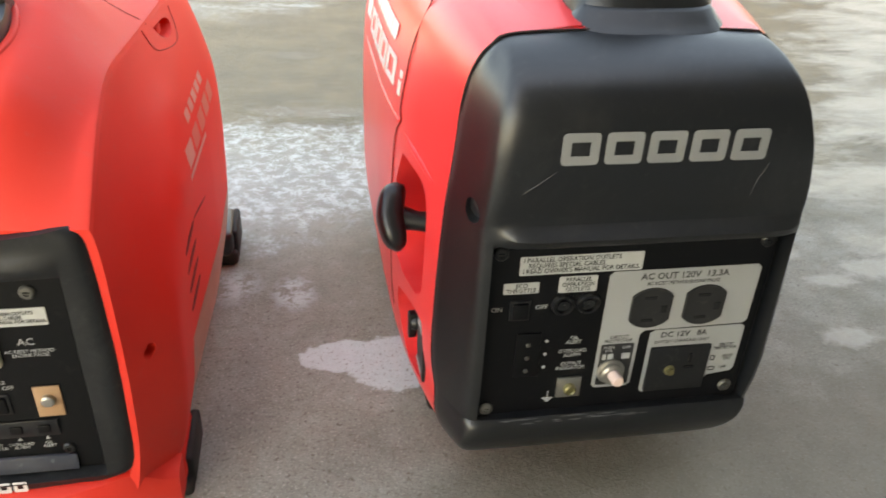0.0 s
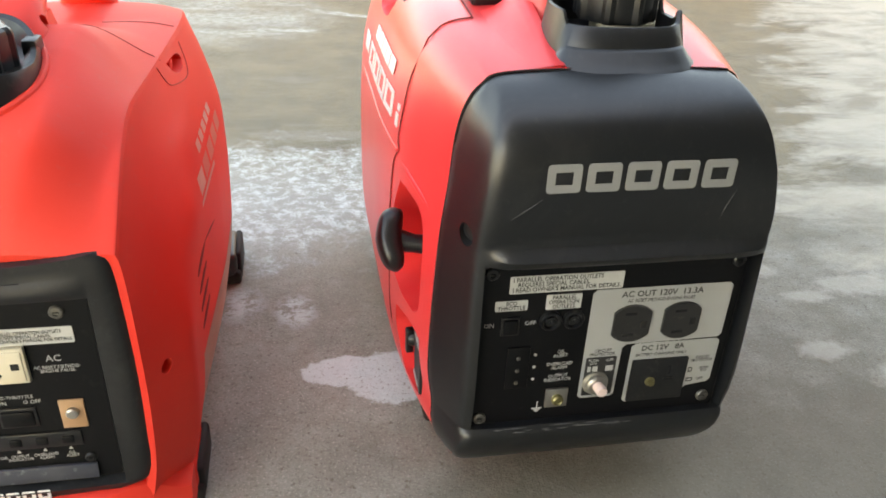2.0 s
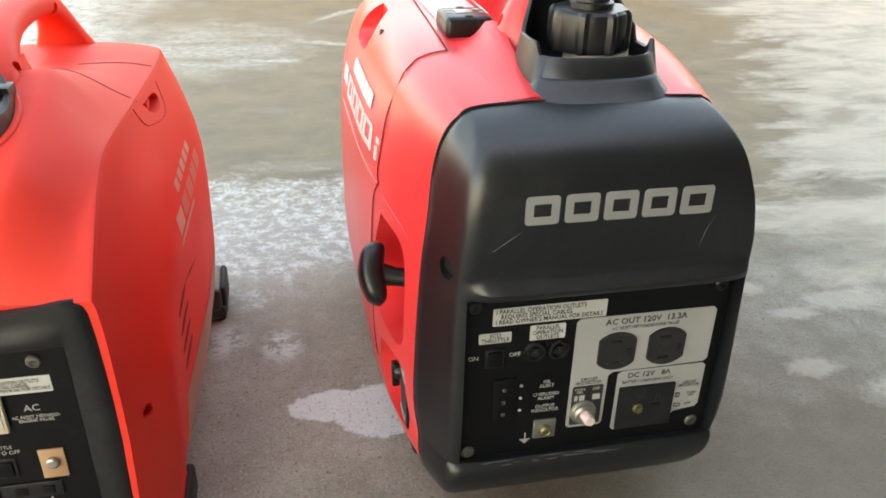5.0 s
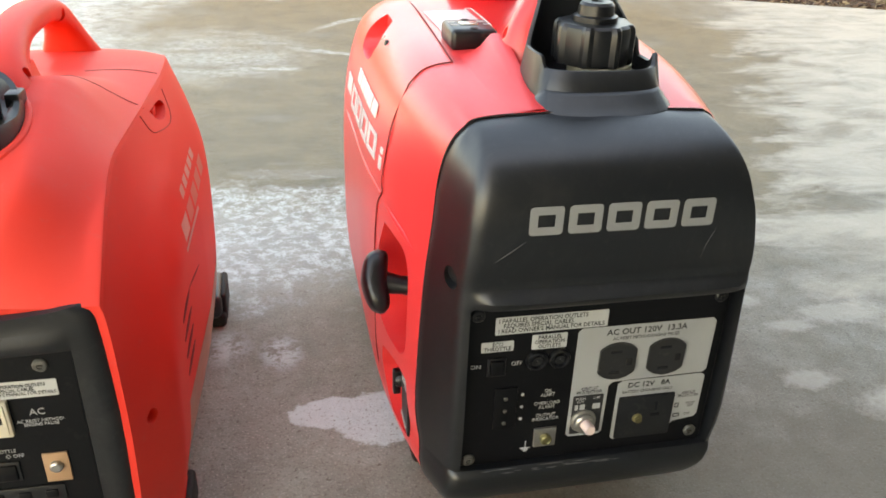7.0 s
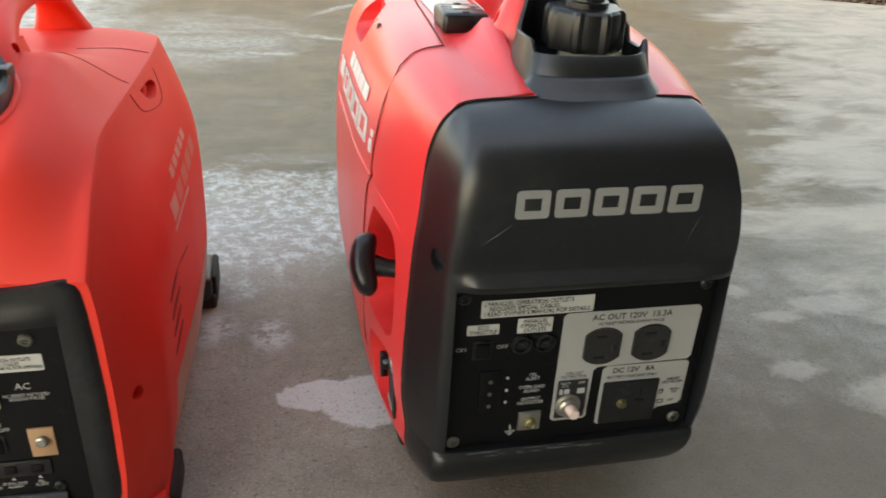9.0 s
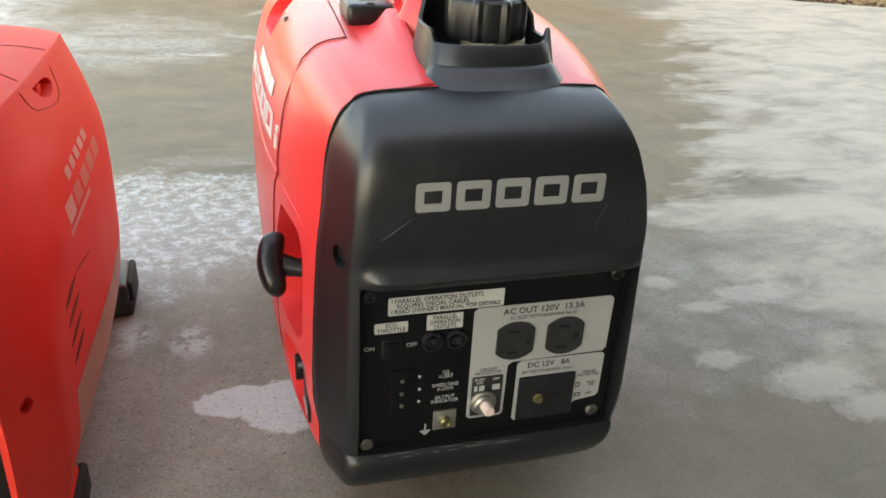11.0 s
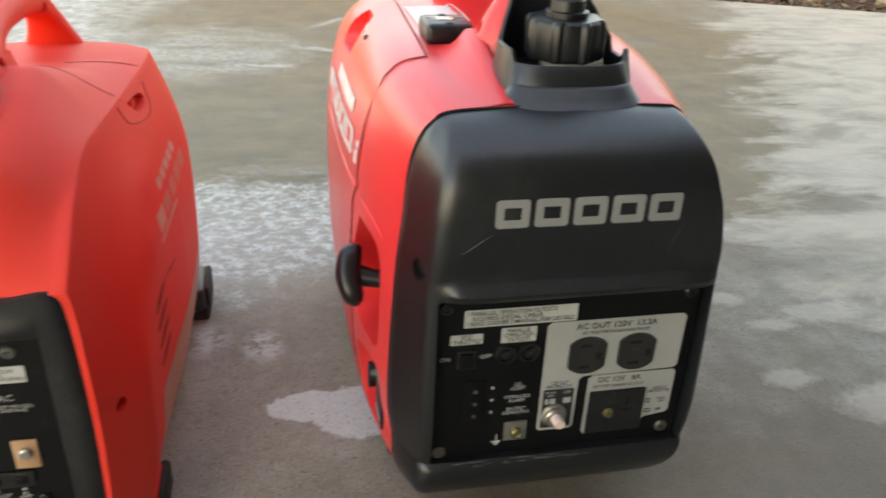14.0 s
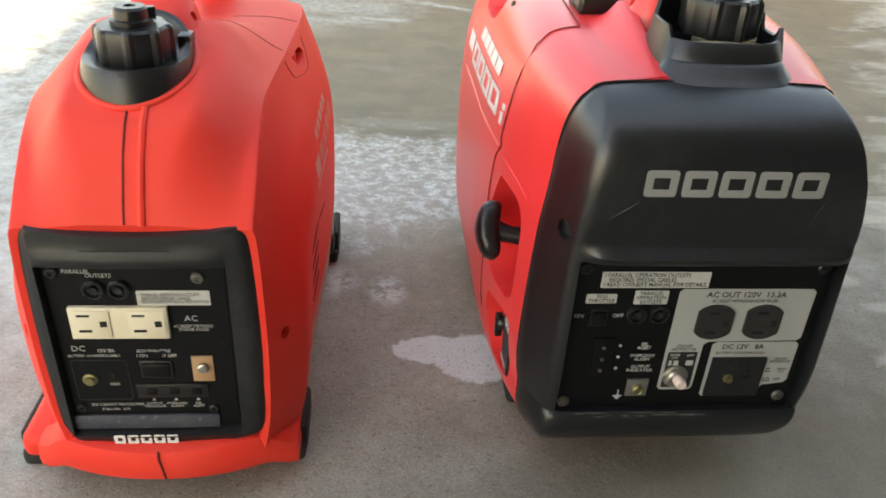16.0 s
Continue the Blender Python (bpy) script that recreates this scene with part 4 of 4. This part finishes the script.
def a_half(y):
    s = min(max((y + .006) / .13, 0), 1)
    fz = 1 - (1 - s) ** 2.2
    r = max(0.0, (y - .33) / .11)
    pts = []
    for a, b in zip(A_FRONT, A_MID):
        yc = lerp_table(A_CREASE, b[1])
        u = (y + .006) / (yc + .006)
        fx = (1 + u - math.sqrt((1 - u) ** 2 + .006)) / 2
        # low down the crease stands further forward and the flank goes on widening behind it
        yl = yc * .62
        p, q = .72 * (y + .006) / (yl + .006), min(1.0, .72 + .28 * (y - yl) / (.24 - yl))
        low = (p + q - math.sqrt((p - q) ** 2 + .004)) / 2
        fx += (low - fx) * (1 - ease(.17, .27, b[1]))
        pts.append(((a[0] + (b[0] - a[0]) * fx) * (1 - .10 * r * r), (a[1] + (b[1] - a[1]) * fz) * (1 - .03 * r * r)))
    return [(max(x, 0.0), z) for x, z in smooth_path(pts, 5)]


NECK = [(-.010, .2535), (.000, .277), (.015, .304), (.030, .322), (.042, .330), (.06, .337), (.09, .345), (.12, .353), (.16, .360), (.20, .349), (.26, .332), (.5, .30)]


def neck_lift(x, y, z):
    """The rise of the shell round the filler neck."""
    if z < .2:
        return z
    w = 1 - ease(.026 + .016 * ease(.0, .045, y), .074 + .018 * ease(.02, .10, y), abs(x))
    z += w * max(0.0, lerp_table(NECK, y) - z)
    well = math.hypot(x / .0370, (y - .088) / (.051 if y > .088 else .042))
    return min(z, .336) if well < 1 else z


def a_shift(x, y):
    """The front stands a little to one side; x is counted from the middle."""
    return .005 * ease(.035, .075, abs(x)) * (1 - ease(.0, .11, y))


def a_side(y, z):
    h = a_half(y)
    return float(np.interp(z, [p[1] for p in h], [p[0] for p in h]))


def generator_small():
    g = thing("portable_generator", "faded red compact inverter generator standing on wet concrete", "generator", (AX, .21, 0))
    bm = bmesh.new()
    ys = [-.006 + .0035 * i for i in range(40)] + [.135 + .008 * i for i in range(37)]
    rows = []
    for y in ys:
        half = a_half(y)
        # denser top so that the neck comes out round
        dense = []
        for j, ((x0, z0), (x1, z1)) in enumerate(zip(half, half[1:])):
            k = 4 if j >= 58 else 1
            dense += [(x0 + (x1 - x0) * i / k, z0 + (z1 - z0) * i / k) for i in range(k)]
        dense.append(half[-1])
        rows.append([(AX + x + a_shift(x, yy), yy, neck_lift(x, yy, z)) for x, yy, z in ring_of(dense, y)])
    front = rows[0]
    rows = [[(AX + (x - AX) * s, y + d, .15 + (z - .15) * s) for x, y, z in front] for s, d in ((.80, .012), (.90, .012), (.94, .001))] + rows
    last = rows[-1]
    for s, dy in ((.96, .008), (.86, .014), (.6, .017)):
        rows.append([(AX + (x - AX) * s, y + dy, .17 + (z - .17) * s) for x, y, z in last])
    v = grid_mesh(bm, rows, True)
    bm.faces.new(v[0][::-1])
    bm.faces.new(v[-1])
    body = part("body", bm, RED_FADED, g, "faded red plastic shell in two halves", 40)
    for sx in (-1, 1):
        screw_recess(body, (AX + sx * .097, .016, .157), (sx * .8, -.6, 0), RED_FADED, .0058)

    def on_side(y, z, out=.0003, sx=1):
        return (AX + sx * (a_side(y, z) + out), y, z)

    # centre seam down the hood, joint lines over the shoulders
    pts = [(AX, y, lerp_table(NECK, y) + .0004) for y in (-.006, 0, .006, .012, .018, .024, .030, .036, .042)]
    part("seam", tube(bmesh.new(), pts, .0008, 6), GAP, body)
    bm = bmesh.new()
    tube(bm, [(x + .012, y, z - .0010) for x, y, z in pts], .0028, 8)
    part("bead", bm, RED_FADED, body)
    for sx in (-1, 1):
        for y0, y1, x0 in ((.196, .222, .036), (.301, .322, .033)):
            pts = []
            for k in range(12):
                x = x0 + (.091 - x0) * k / 11
                y = y0 + (y1 - y0) * k / 11
                h = [p for p in a_half(y) if p[1] > .24][::-1]
                z = float(np.interp(x, [p[0] for p in h], [p[1] for p in h]))
                pts.append((AX + sx * x, y, neck_lift(x, y, z) + .0002))
            part("seam", tube(bmesh.new(), pts, .0004, 6), GAP_FADED, body)
        # latch tab below the shoulder
        tab = [(.203, .314), (.207, .300), (.222, .294), (.262, .288), (.285, .293), (.300, .309)]
        part("seam", tube(bmesh.new(), smooth_path([on_side(y, z, .0002, sx) for y, z in tab[::-1]], 5), .0004, 6), GAP_FADED, body)
        ml = Matrix(((0, 0, 1, AX + (.086 if sx > 0 else -.130)), (1, 0, 0, 0), (0, 1, 0, 0), (0, 0, 0, 1)))
        hole = smooth_path([(.232, .3085), (.272, .3065), (.280, .2995), (.262, .2945), (.240, .2985), (.232, .3085)], 3)[:-1]
        carve(body, prism(bmesh.new(), hole, ml, .044))
        bm = bmesh.new()
        lo, hi = sorted((AX + sx * .080, AX + sx * .0945))
        box(bm, (lo, .246, .297), (hi, .262, .305), .001)
        part("latch", bm, RED_FADED, body)
        # slanted air slots
        for k in range(4):
            z = .183 - .0165 * k
            slot = smooth_path([(.137, z + .0035), (.120, z + .0030), (.100, z - .0010), (.096, z - .0040), (.112, z - .0030), (.130, z + .0005)], 3)
            bm = bmesh.new()
            vs = [bm.verts.new(on_side(*q, .0006, sx)) for q in slot]
            vd = [bm.verts.new(on_side(*q, -.004, sx)) for q in slot]
            bm.faces.new(vs)
            bm.faces.new(vd)
            for q in range(len(slot)):
                w = (q + 1) % len(slot)
                bm.faces.new((vs[q], vs[w], vd[w], vd[q]))
            part("air_slot", bm, GAP, body, smooth=0)
        part("seam", tube(bmesh.new(), [on_side(y, z, -.0002, sx) for y, z in ((.137, .187), (.165, .183), (.195, .178))], [.0004, .001, .0004], 6), GAP, body)
    # scuffed pale strip along the flank
    bm = bmesh.new()
    rows = []
    for k in range(16):
        y = .064 + .30 * k / 15
        z1 = .1095
        z0 = .048 + .055 * (1 - ease(.060, .084, y))
        rows.append([on_side(y, z0 + (z1 - z0) * q / 4, .0005) for q in range(5)])
    grid_mesh(bm, rows)
    part("side_sticker", bm, STICKER, g, "scuffed yellowed sticker strip")
    # faded lettering on the flank as plain blocks
    def block(y0, y1, z0, z1, material):
        bm = bmesh.new()
        grid_mesh(bm, [[on_side(y, z, .0004) for z in (z0, z1)] for y in (y0, (y0 + y1) / 2, y1)])
        part("marking", bm, material, body, smooth=0)

    for k in range(5):
        block(.184 + .0225 * k, .200 + .0225 * k, .2465, .2555, FADED_PRINT)
    for k in range(4):
        block(.185 + .035 * k, .212 + .035 * k, .2235, .2390, FADED_RED)
    block(.150, .178, .2230, .2390, FADED_PRINT)
    block(.146, .235, .2150, .2195, FADED_PRINT)

    # black bezel with its recessed panel
    zs = [.064, .066, .069, .0735, .0750, .083, .0905, .095, .12, .15, .18, .21, .2305, .2318, .236, .241, .246, .251, .2575, .2625]
    outline = [(.064, .060), (.066, .070), (.069, .075), (.0735, .0785), (.083, .0820), (.095, .0832), (.12, .0835), (.15, .0845), (.18, .0845), (.21, .0835), (.236, .082), (.251, .0805), (.2575, .0785), (.2625, .073)]
    cols = [0, .015, .03, .045, .0575, .0640, .0655, .0665]
    rows = []
    for z in zs:
        hw = lerp_table(outline, z)
        xs = [c * min(1, hw * .86 / .0665) for c in cols]
        xs += [xs[-1] + (hw - xs[-1]) * f for f in (.2, .4, .6, .75, .88, .96, 1.0)]
        right = []
        for x in xs:
            dip = -.0055 * (1 - min(1, (x / .075) ** 2)) if z > .25 else 0.0
            y = -.0125 + .0035 * (x / .08) ** 2
            if z < .0735:
                y += (.0735 - z) * .35
            if .2318 < z < .2465:
                y -= .0045 * (1 - abs(z - .2385) / .009) * (1 - ease(.055, .070, x))
            t = (hw - x) / .012
            if t < 1:
                y += .013 * (1 - math.sqrt(max(0, 1 - (1 - t) ** 2)))
            if .0735 < z < .2312 and x < .0642:
                y = -.0015
            right.append((AX + x, y, z + dip))
        right.append((AX + hw * .97, .006, right[-1][2]))
        row = [(2 * AX - x, y, z) for x, y, z in right[:0:-1]] + right
        rows.append([(x + a_shift(x - AX, 0) * ease(.064, .072, abs(x - AX)), y, z) for x, y, z in row])
    rows.insert(0, [(x, .004, z + .001) for x, y, z in rows[0]])
    rows.append([(x, .010, z + .0015) for x, y, z in rows[-1]])
    bm = bmesh.new()
    grid_mesh(bm, rows)
    bez = part("bezel", bm, BEZEL, g, "black plastic panel surround", 45)
    wordmark(bez, -.457, .0665, -.406, .0752, MARK, -.0119, gap=.16)
    p = part("control_panel", prism(bmesh.new(), rounded(AX - .0632, .0765, AX + .0632, .2302, .003), pose(0, -.0012, 0, 90, 0, 0), .0018), PANEL, g, "black control panel, dusty, with white print")
    Y = -.0030

    def words(s, x, z, size, mat=WHITE, y=-.0036, st=.9):
        return lettering(p, s, x, z, size, mat, y, stretch=st)

    for x, z in ((-.478, .2235), (-.3775, .2190), (-.4785, .0975), (-.3775, .0950)):
        screw_head(p, x, Y, z, .0048 if z > .2 else .0040, DULL if x > -.4 and z > .2 else BLACK_CAP)
    words("PARALLEL", -.4615, .2240, .0048)
    words("OUTLETS", -.4465, .2205, .0048)
    for x in (-.4515, -.4340):
        part("jack", turned(bmesh.new(), [(.0080, 0), (.0080, .0020), (.0070, .0032), (.0058, .0032), (.0050, .0010), (.0036, .0010), (.0030, .0030), (.0002, .0026)], pose(x, Y, .2090, 90, 0, 0), 28), BLACK_CAP, p, "round black parallel outlet")
    plate(p, "label_plate", -.4225, .1950, -.3705, .2078, LABEL, Y)
    lettering(p, "\u2022 PARALLEL OPERATION OUTLETS\n   REQUIRES SPECIAL CABLES.\n\u2022 SEE OWNER'S MANUAL FOR DETAILS.", -.4215, .2014, .0036, INK, Y - .0009, centre=False, stretch=.80)
    b = bmesh.new()
    box(b, (-.4720, Y - .0045, .1672), (-.4018, Y, .1952), .001)
    o = part("outlet", b, CREAM, p, "cream double outlet")
    for cx in (-.4570, -.4180):
        b = bmesh.new()
        box(b, (cx - .0115, Y - .0056, .1695), (cx + .0145, Y - .004, .1930), .0008)
        part("outlet_face", b, CREAM, o)
        for a, b2, c, d in ((cx - .0085, .1882, cx + .0005, .1900), (cx - .0085, .1745, cx + .0005, .1765), (cx + .0070, .1792, cx + .0120, .1842)):
            bb = bmesh.new()
            box(bb, (a, Y - .0061, b2), (c, Y - .0052, d), .0002)
            part("slot", bb, DARK, o)
    words("AC", -.3860, .1830, .0072, st=1.0)
    words("AC RESET METHOD:\nENGINE PAUSE", -.3850, .1745, .0036)
    words("DC", -.4715, .1555, .0072, st=1.0)
    words("12V 8A", -.4520, .1535, .0046)
    words("BATTERY CHARGING ONLY", -.4610, .1488, .0034)
    words("ECO-THROTTLE", -.4170, .1530, .0038)
    words("I ON", -.4260, .1485, .0044)
    words("O OFF", -.4060, .1485, .0044)
    b = bmesh.new()
    box(b, (-.4290, Y - .0015, .1275), (-.4045, Y, .1440), .0008)
    s = part("rocker_switch", b, BLACK_CAP, p, "black eco rocker switch")
    b = bmesh.new()
    box(b, (-.4270, Y - .0035, .1295), (-.4065, Y - .0005, .1420), .0012)
    part("rocker", b, PANEL, s)
    b = bmesh.new()
    box(b, (-.3900, Y - .0016, .1240), (-.3738, Y, .1482), .0004)
    t = part("ground_terminal", b, COPPERY, p, "rusty brown earth terminal plate")
    part("terminal_screw", turned(bmesh.new(), [(.0042, 0), (.0042, .0028), (.0030, .0036), (.0002, .0036)], pose(-.3818, Y - .0016, .1380, 90, 0, 0), 14), STEEL, t)
    b = bmesh.new()
    box(b, (-.4345, Y - .0016, .1075), (-.3800, Y, .1210), .0008)
    ind = part("indicator_strip", b, BLACK_CAP, p)
    for x, w in ((-.4230, "OUTPUT\nINDICATOR"), (-.4060, "OVERLOAD\nALARM"), (-.3890, "OIL\nALERT")):
        b = bmesh.new()
        box(b, (x - .0040, Y - .0028, .1110), (x + .0040, Y - .0012, .1175), .0008)
        li = part("indicator_light", b, PANEL, ind)
        words(w, x, .0995, .0034)
        words("\u25B2", x, .1052, .0036)
    b = turned(bmesh.new(), [(.0056, 0), (.0056, .0010), (.0036, .0016), (.0036, .0034), (.0002, .0034)], pose(-.4680, Y, .1255, 90, 0, 0), 18)
    part("contact", b, BRASS, p, "brass socket contact")
    for a, b2, c, d in ((-.4515, .1270, -.4490, .1335), (-.4535, .1205, -.4465, .1225)):
        bb = bmesh.new()
        box(bb, (a, Y - .0012, b2), (c, Y - .0002, d))
        part("slot", bb, STEEL if b2 < .125 else DARK, p)
    frame_line(p, -.4800, .1050, -.4385, .1445, .002, .0009, BLACK_CAP, Y + .0002, "socket_rim")
    words("DC CIRCUIT PROTECTOR", -.4510, .1005, .0038)
    words("PUSH ON   OFF", -.4530, .0955, .0034)
    b = bmesh.new()
    box(b, (-.4885, -.0062, .0768), (-.3735, -.0028, .0905), .0012)
    part("clear_strip", b, STRIP, p, "scuffed clear plastic strip")

    # red skirt under the bezel, flared to the feet
    rows = []
    for k in range(33):
        u = -1 + 2 * k / 32
        x = AX + u * .106
        f = abs(u)
        yfront = -.022 + .030 * f ** 2.2
        zt = .0655 + .004 * f - .022 * ease(.70, 1, f)
        zb = .030 - .012 * ease(.75, 1, f)
        rows.append([(x, .03, zt), (x, yfront + .008, zt), (x, yfront + .002, zt - .003), (x, yfront, zt - .009), (x, yfront - .001, (zt + zb) / 2), (x, yfront + .001, zb + .006), (x, yfront + .006, zb), (x, .03, zb)])
    bm = bmesh.new()
    v = grid_mesh(bm, rows, True)
    bm.faces.new(v[0])
    bm.faces.new(v[-1])
    skirt = part("skirt", bm, RED_FADED, g, "faded red bumper skirt")
    part("seam", tube(bmesh.new(), [(AX, -.0205, .0650), (AX, -.0226, .058), (AX + .002, -.0232, .050), (AX + .0025, -.0226, .042), (AX + .003, -.0210, .036)], .0009, 6), GAP, skirt)
    for sx in (-1, 1):
        for y0, y1 in ((.026, .095), (.365, .435)):
            xo = (-.3150 if sx > 0 else -.5520) if y0 < .1 else AX + sx * .1215
            bm = bmesh.new()
            lo, hi = sorted((AX + sx * .080, xo))
            box(bm, (lo, y0, .012), (hi, y1, .038 if y0 < .1 else .044), .009, 3)
            part("corner_foot", bm, RED_FADED if y0 < .1 else BLACK, g)
            bm = bmesh.new()
            lo, hi = sorted((xo - sx * .030, xo + sx * .0035))
            box(bm, (lo, y0 + .004, 0), (hi, y1 + .004, .018), .005, 3)
            lo, hi = sorted((xo - sx * .004, xo + sx * .0045))
            box(bm, (lo, y0 + .012, .004), (hi, y1 + .002, .033 if y0 < .1 else .040), .004, 3)
            part("rubber_foot", bm, RUBBER, g)

    # filler collar and cap
    cx, cy = -.4235, .088
    n = 56
    rows = []
    for rx, ryf, ryb, z0, dz in ((.0420, .0500, .060, .310, .012), (.0405, .0475, .059, .330, .010), (.0385, .0430, .056, .3485, .021), (.0370, .0400, .054, .3530, .019), (.0335, .0360, .050, .3530, .017), (.0290, .0310, .044, .3515, .004), (.020, .02, .02, .3510, .0)):
        row = []
        for i in range(n):
            a = 2 * math.pi * i / n
            sn = math.sin(a)
            row.append((cx + rx * math.cos(a), cy + (ryb if sn > 0 else ryf) * sn, z0 + dz * max(0, sn)))
        rows.append(row)
    bm = bmesh.new()
    v = grid_mesh(bm, rows, True)
    bm.faces.new(v[-1])
    part("filler_collar", bm, BLACK_CAP, g, "black collar round the fuel filler")
    ring = []
    for k in range(49):
        a = 2 * math.pi * k / 48
        y = cy + (.0575 if math.sin(a) > 0 else .0470) * math.sin(a)
        ring.append((cx + .0405 * math.cos(a), y, lerp_table(NECK, y) - .0006))
    part("rim", tube(bmesh.new(), ring, .0030, 10), RED_FADED, body)
    for sx in (-1, 1):
        bm = bmesh.new()
        box(bm, (cx + sx * .0305 - .005, .104, .336), (cx + sx * .0305 + .005, .122, .3625), .002)
        part("collar_rib", bm, BLACK, g)
    fuel_cap(g, -.4225, .084, .3505, .0265, .026, BLACK_CAP, 8, .1)

    # carrying handle
    hp = smooth_path([(.128, .330), (.148, .352), (.180, .368), (.230, .377), (.295, .378), (.345, .371), (.382, .353), (.405, .322), (.415, .295)], 5)
    rows = []
    for i, (y, z) in enumerate(hp):
        a, b = hp[max(i - 1, 0)], hp[min(i + 1, len(hp) - 1)]
        d = Vector((0, b[0] - a[0], b[1] - a[1])).normalized()
        up = Vector((1, 0, 0)).cross(d)
        f = i / (len(hp) - 1)
        w = .033 - .018 * ease(.05, .42, f) + .020 * ease(.72, 1, f)
        h = .019 - .008 * ease(.05, .4, f) + .008 * ease(.8, 1, f)
        rows.append([tuple(Vector((AX, y, z)) + Vector((1, 0, 0)) * w * math.copysign(abs(math.cos(t)) ** .75, math.cos(t)) + up * h * math.copysign(abs(math.sin(t)) ** .75, math.sin(t))) for t in (2 * math.pi * k / 28 for k in range(28))])
    bm = bmesh.new()
    v = grid_mesh(bm, rows, True)
    bm.faces.new(v[0])
    bm.faces.new(v[-1])
    # solid web under the front of the grip
    hd = part("carrying_handle", bm, RED_FADED, g, "faded red moulded carrying handle")
    rows = []
    for k in range(10):
        y = .116 + .092 * k / 9
        top = .342 + .022 * ease(.12, .2, y)
        w = .033 - .008 * k / 9
        rows.append([(AX - w * 1.25, y, .318), (AX - w, y, .335), (AX - w * .7, y, top), (AX + w * .7, y, top), (AX + w, y, .335), (AX + w * 1.25, y, .318)])
    bm = bmesh.new()
    v = grid_mesh(bm, rows, True)
    bm.faces.new(v[0])
    bm.faces.new(v[-1])
    bmesh.ops.bevel(bm, geom=list(bm.edges), offset=.003, segments=2, affect="EDGES")
    part("handle_root", bm, RED_FADED, g)
    for sx in (-1, 1):
        for y, z, x in ((.154, .363, .030), (.338, .367, .022)):
            screw_recess(hd, (AX + sx * x, y, z), (sx, 0, .15), GAP, .0055)


FADED_PRINT = plastic("faded_white_print", (0.60, 0.24, 0.18), (0.62, 0.40, 0.32), 0.5, 500.0, 0.05)
FADED_RED = plastic("faded_print_on_red", (0.62, 0.13, 0.09), (0.60, 0.20, 0.14), 0.5, 500.0, 0.05)
STICKER = plastic("yellowed_sticker", (0.50, 0.36, 0.26), (0.40, 0.24, 0.17), 0.55, 300.0, 0.1, (0.2, 0.1, 0.07), 0.4)
STRIP = plastic("scuffed_dark_strip", (0.035, 0.04, 0.055), (0.09, 0.09, 0.10), 0.25, 300.0, 0.1, (0.3, 0.3, 0.3), 0.3)
generator_small()
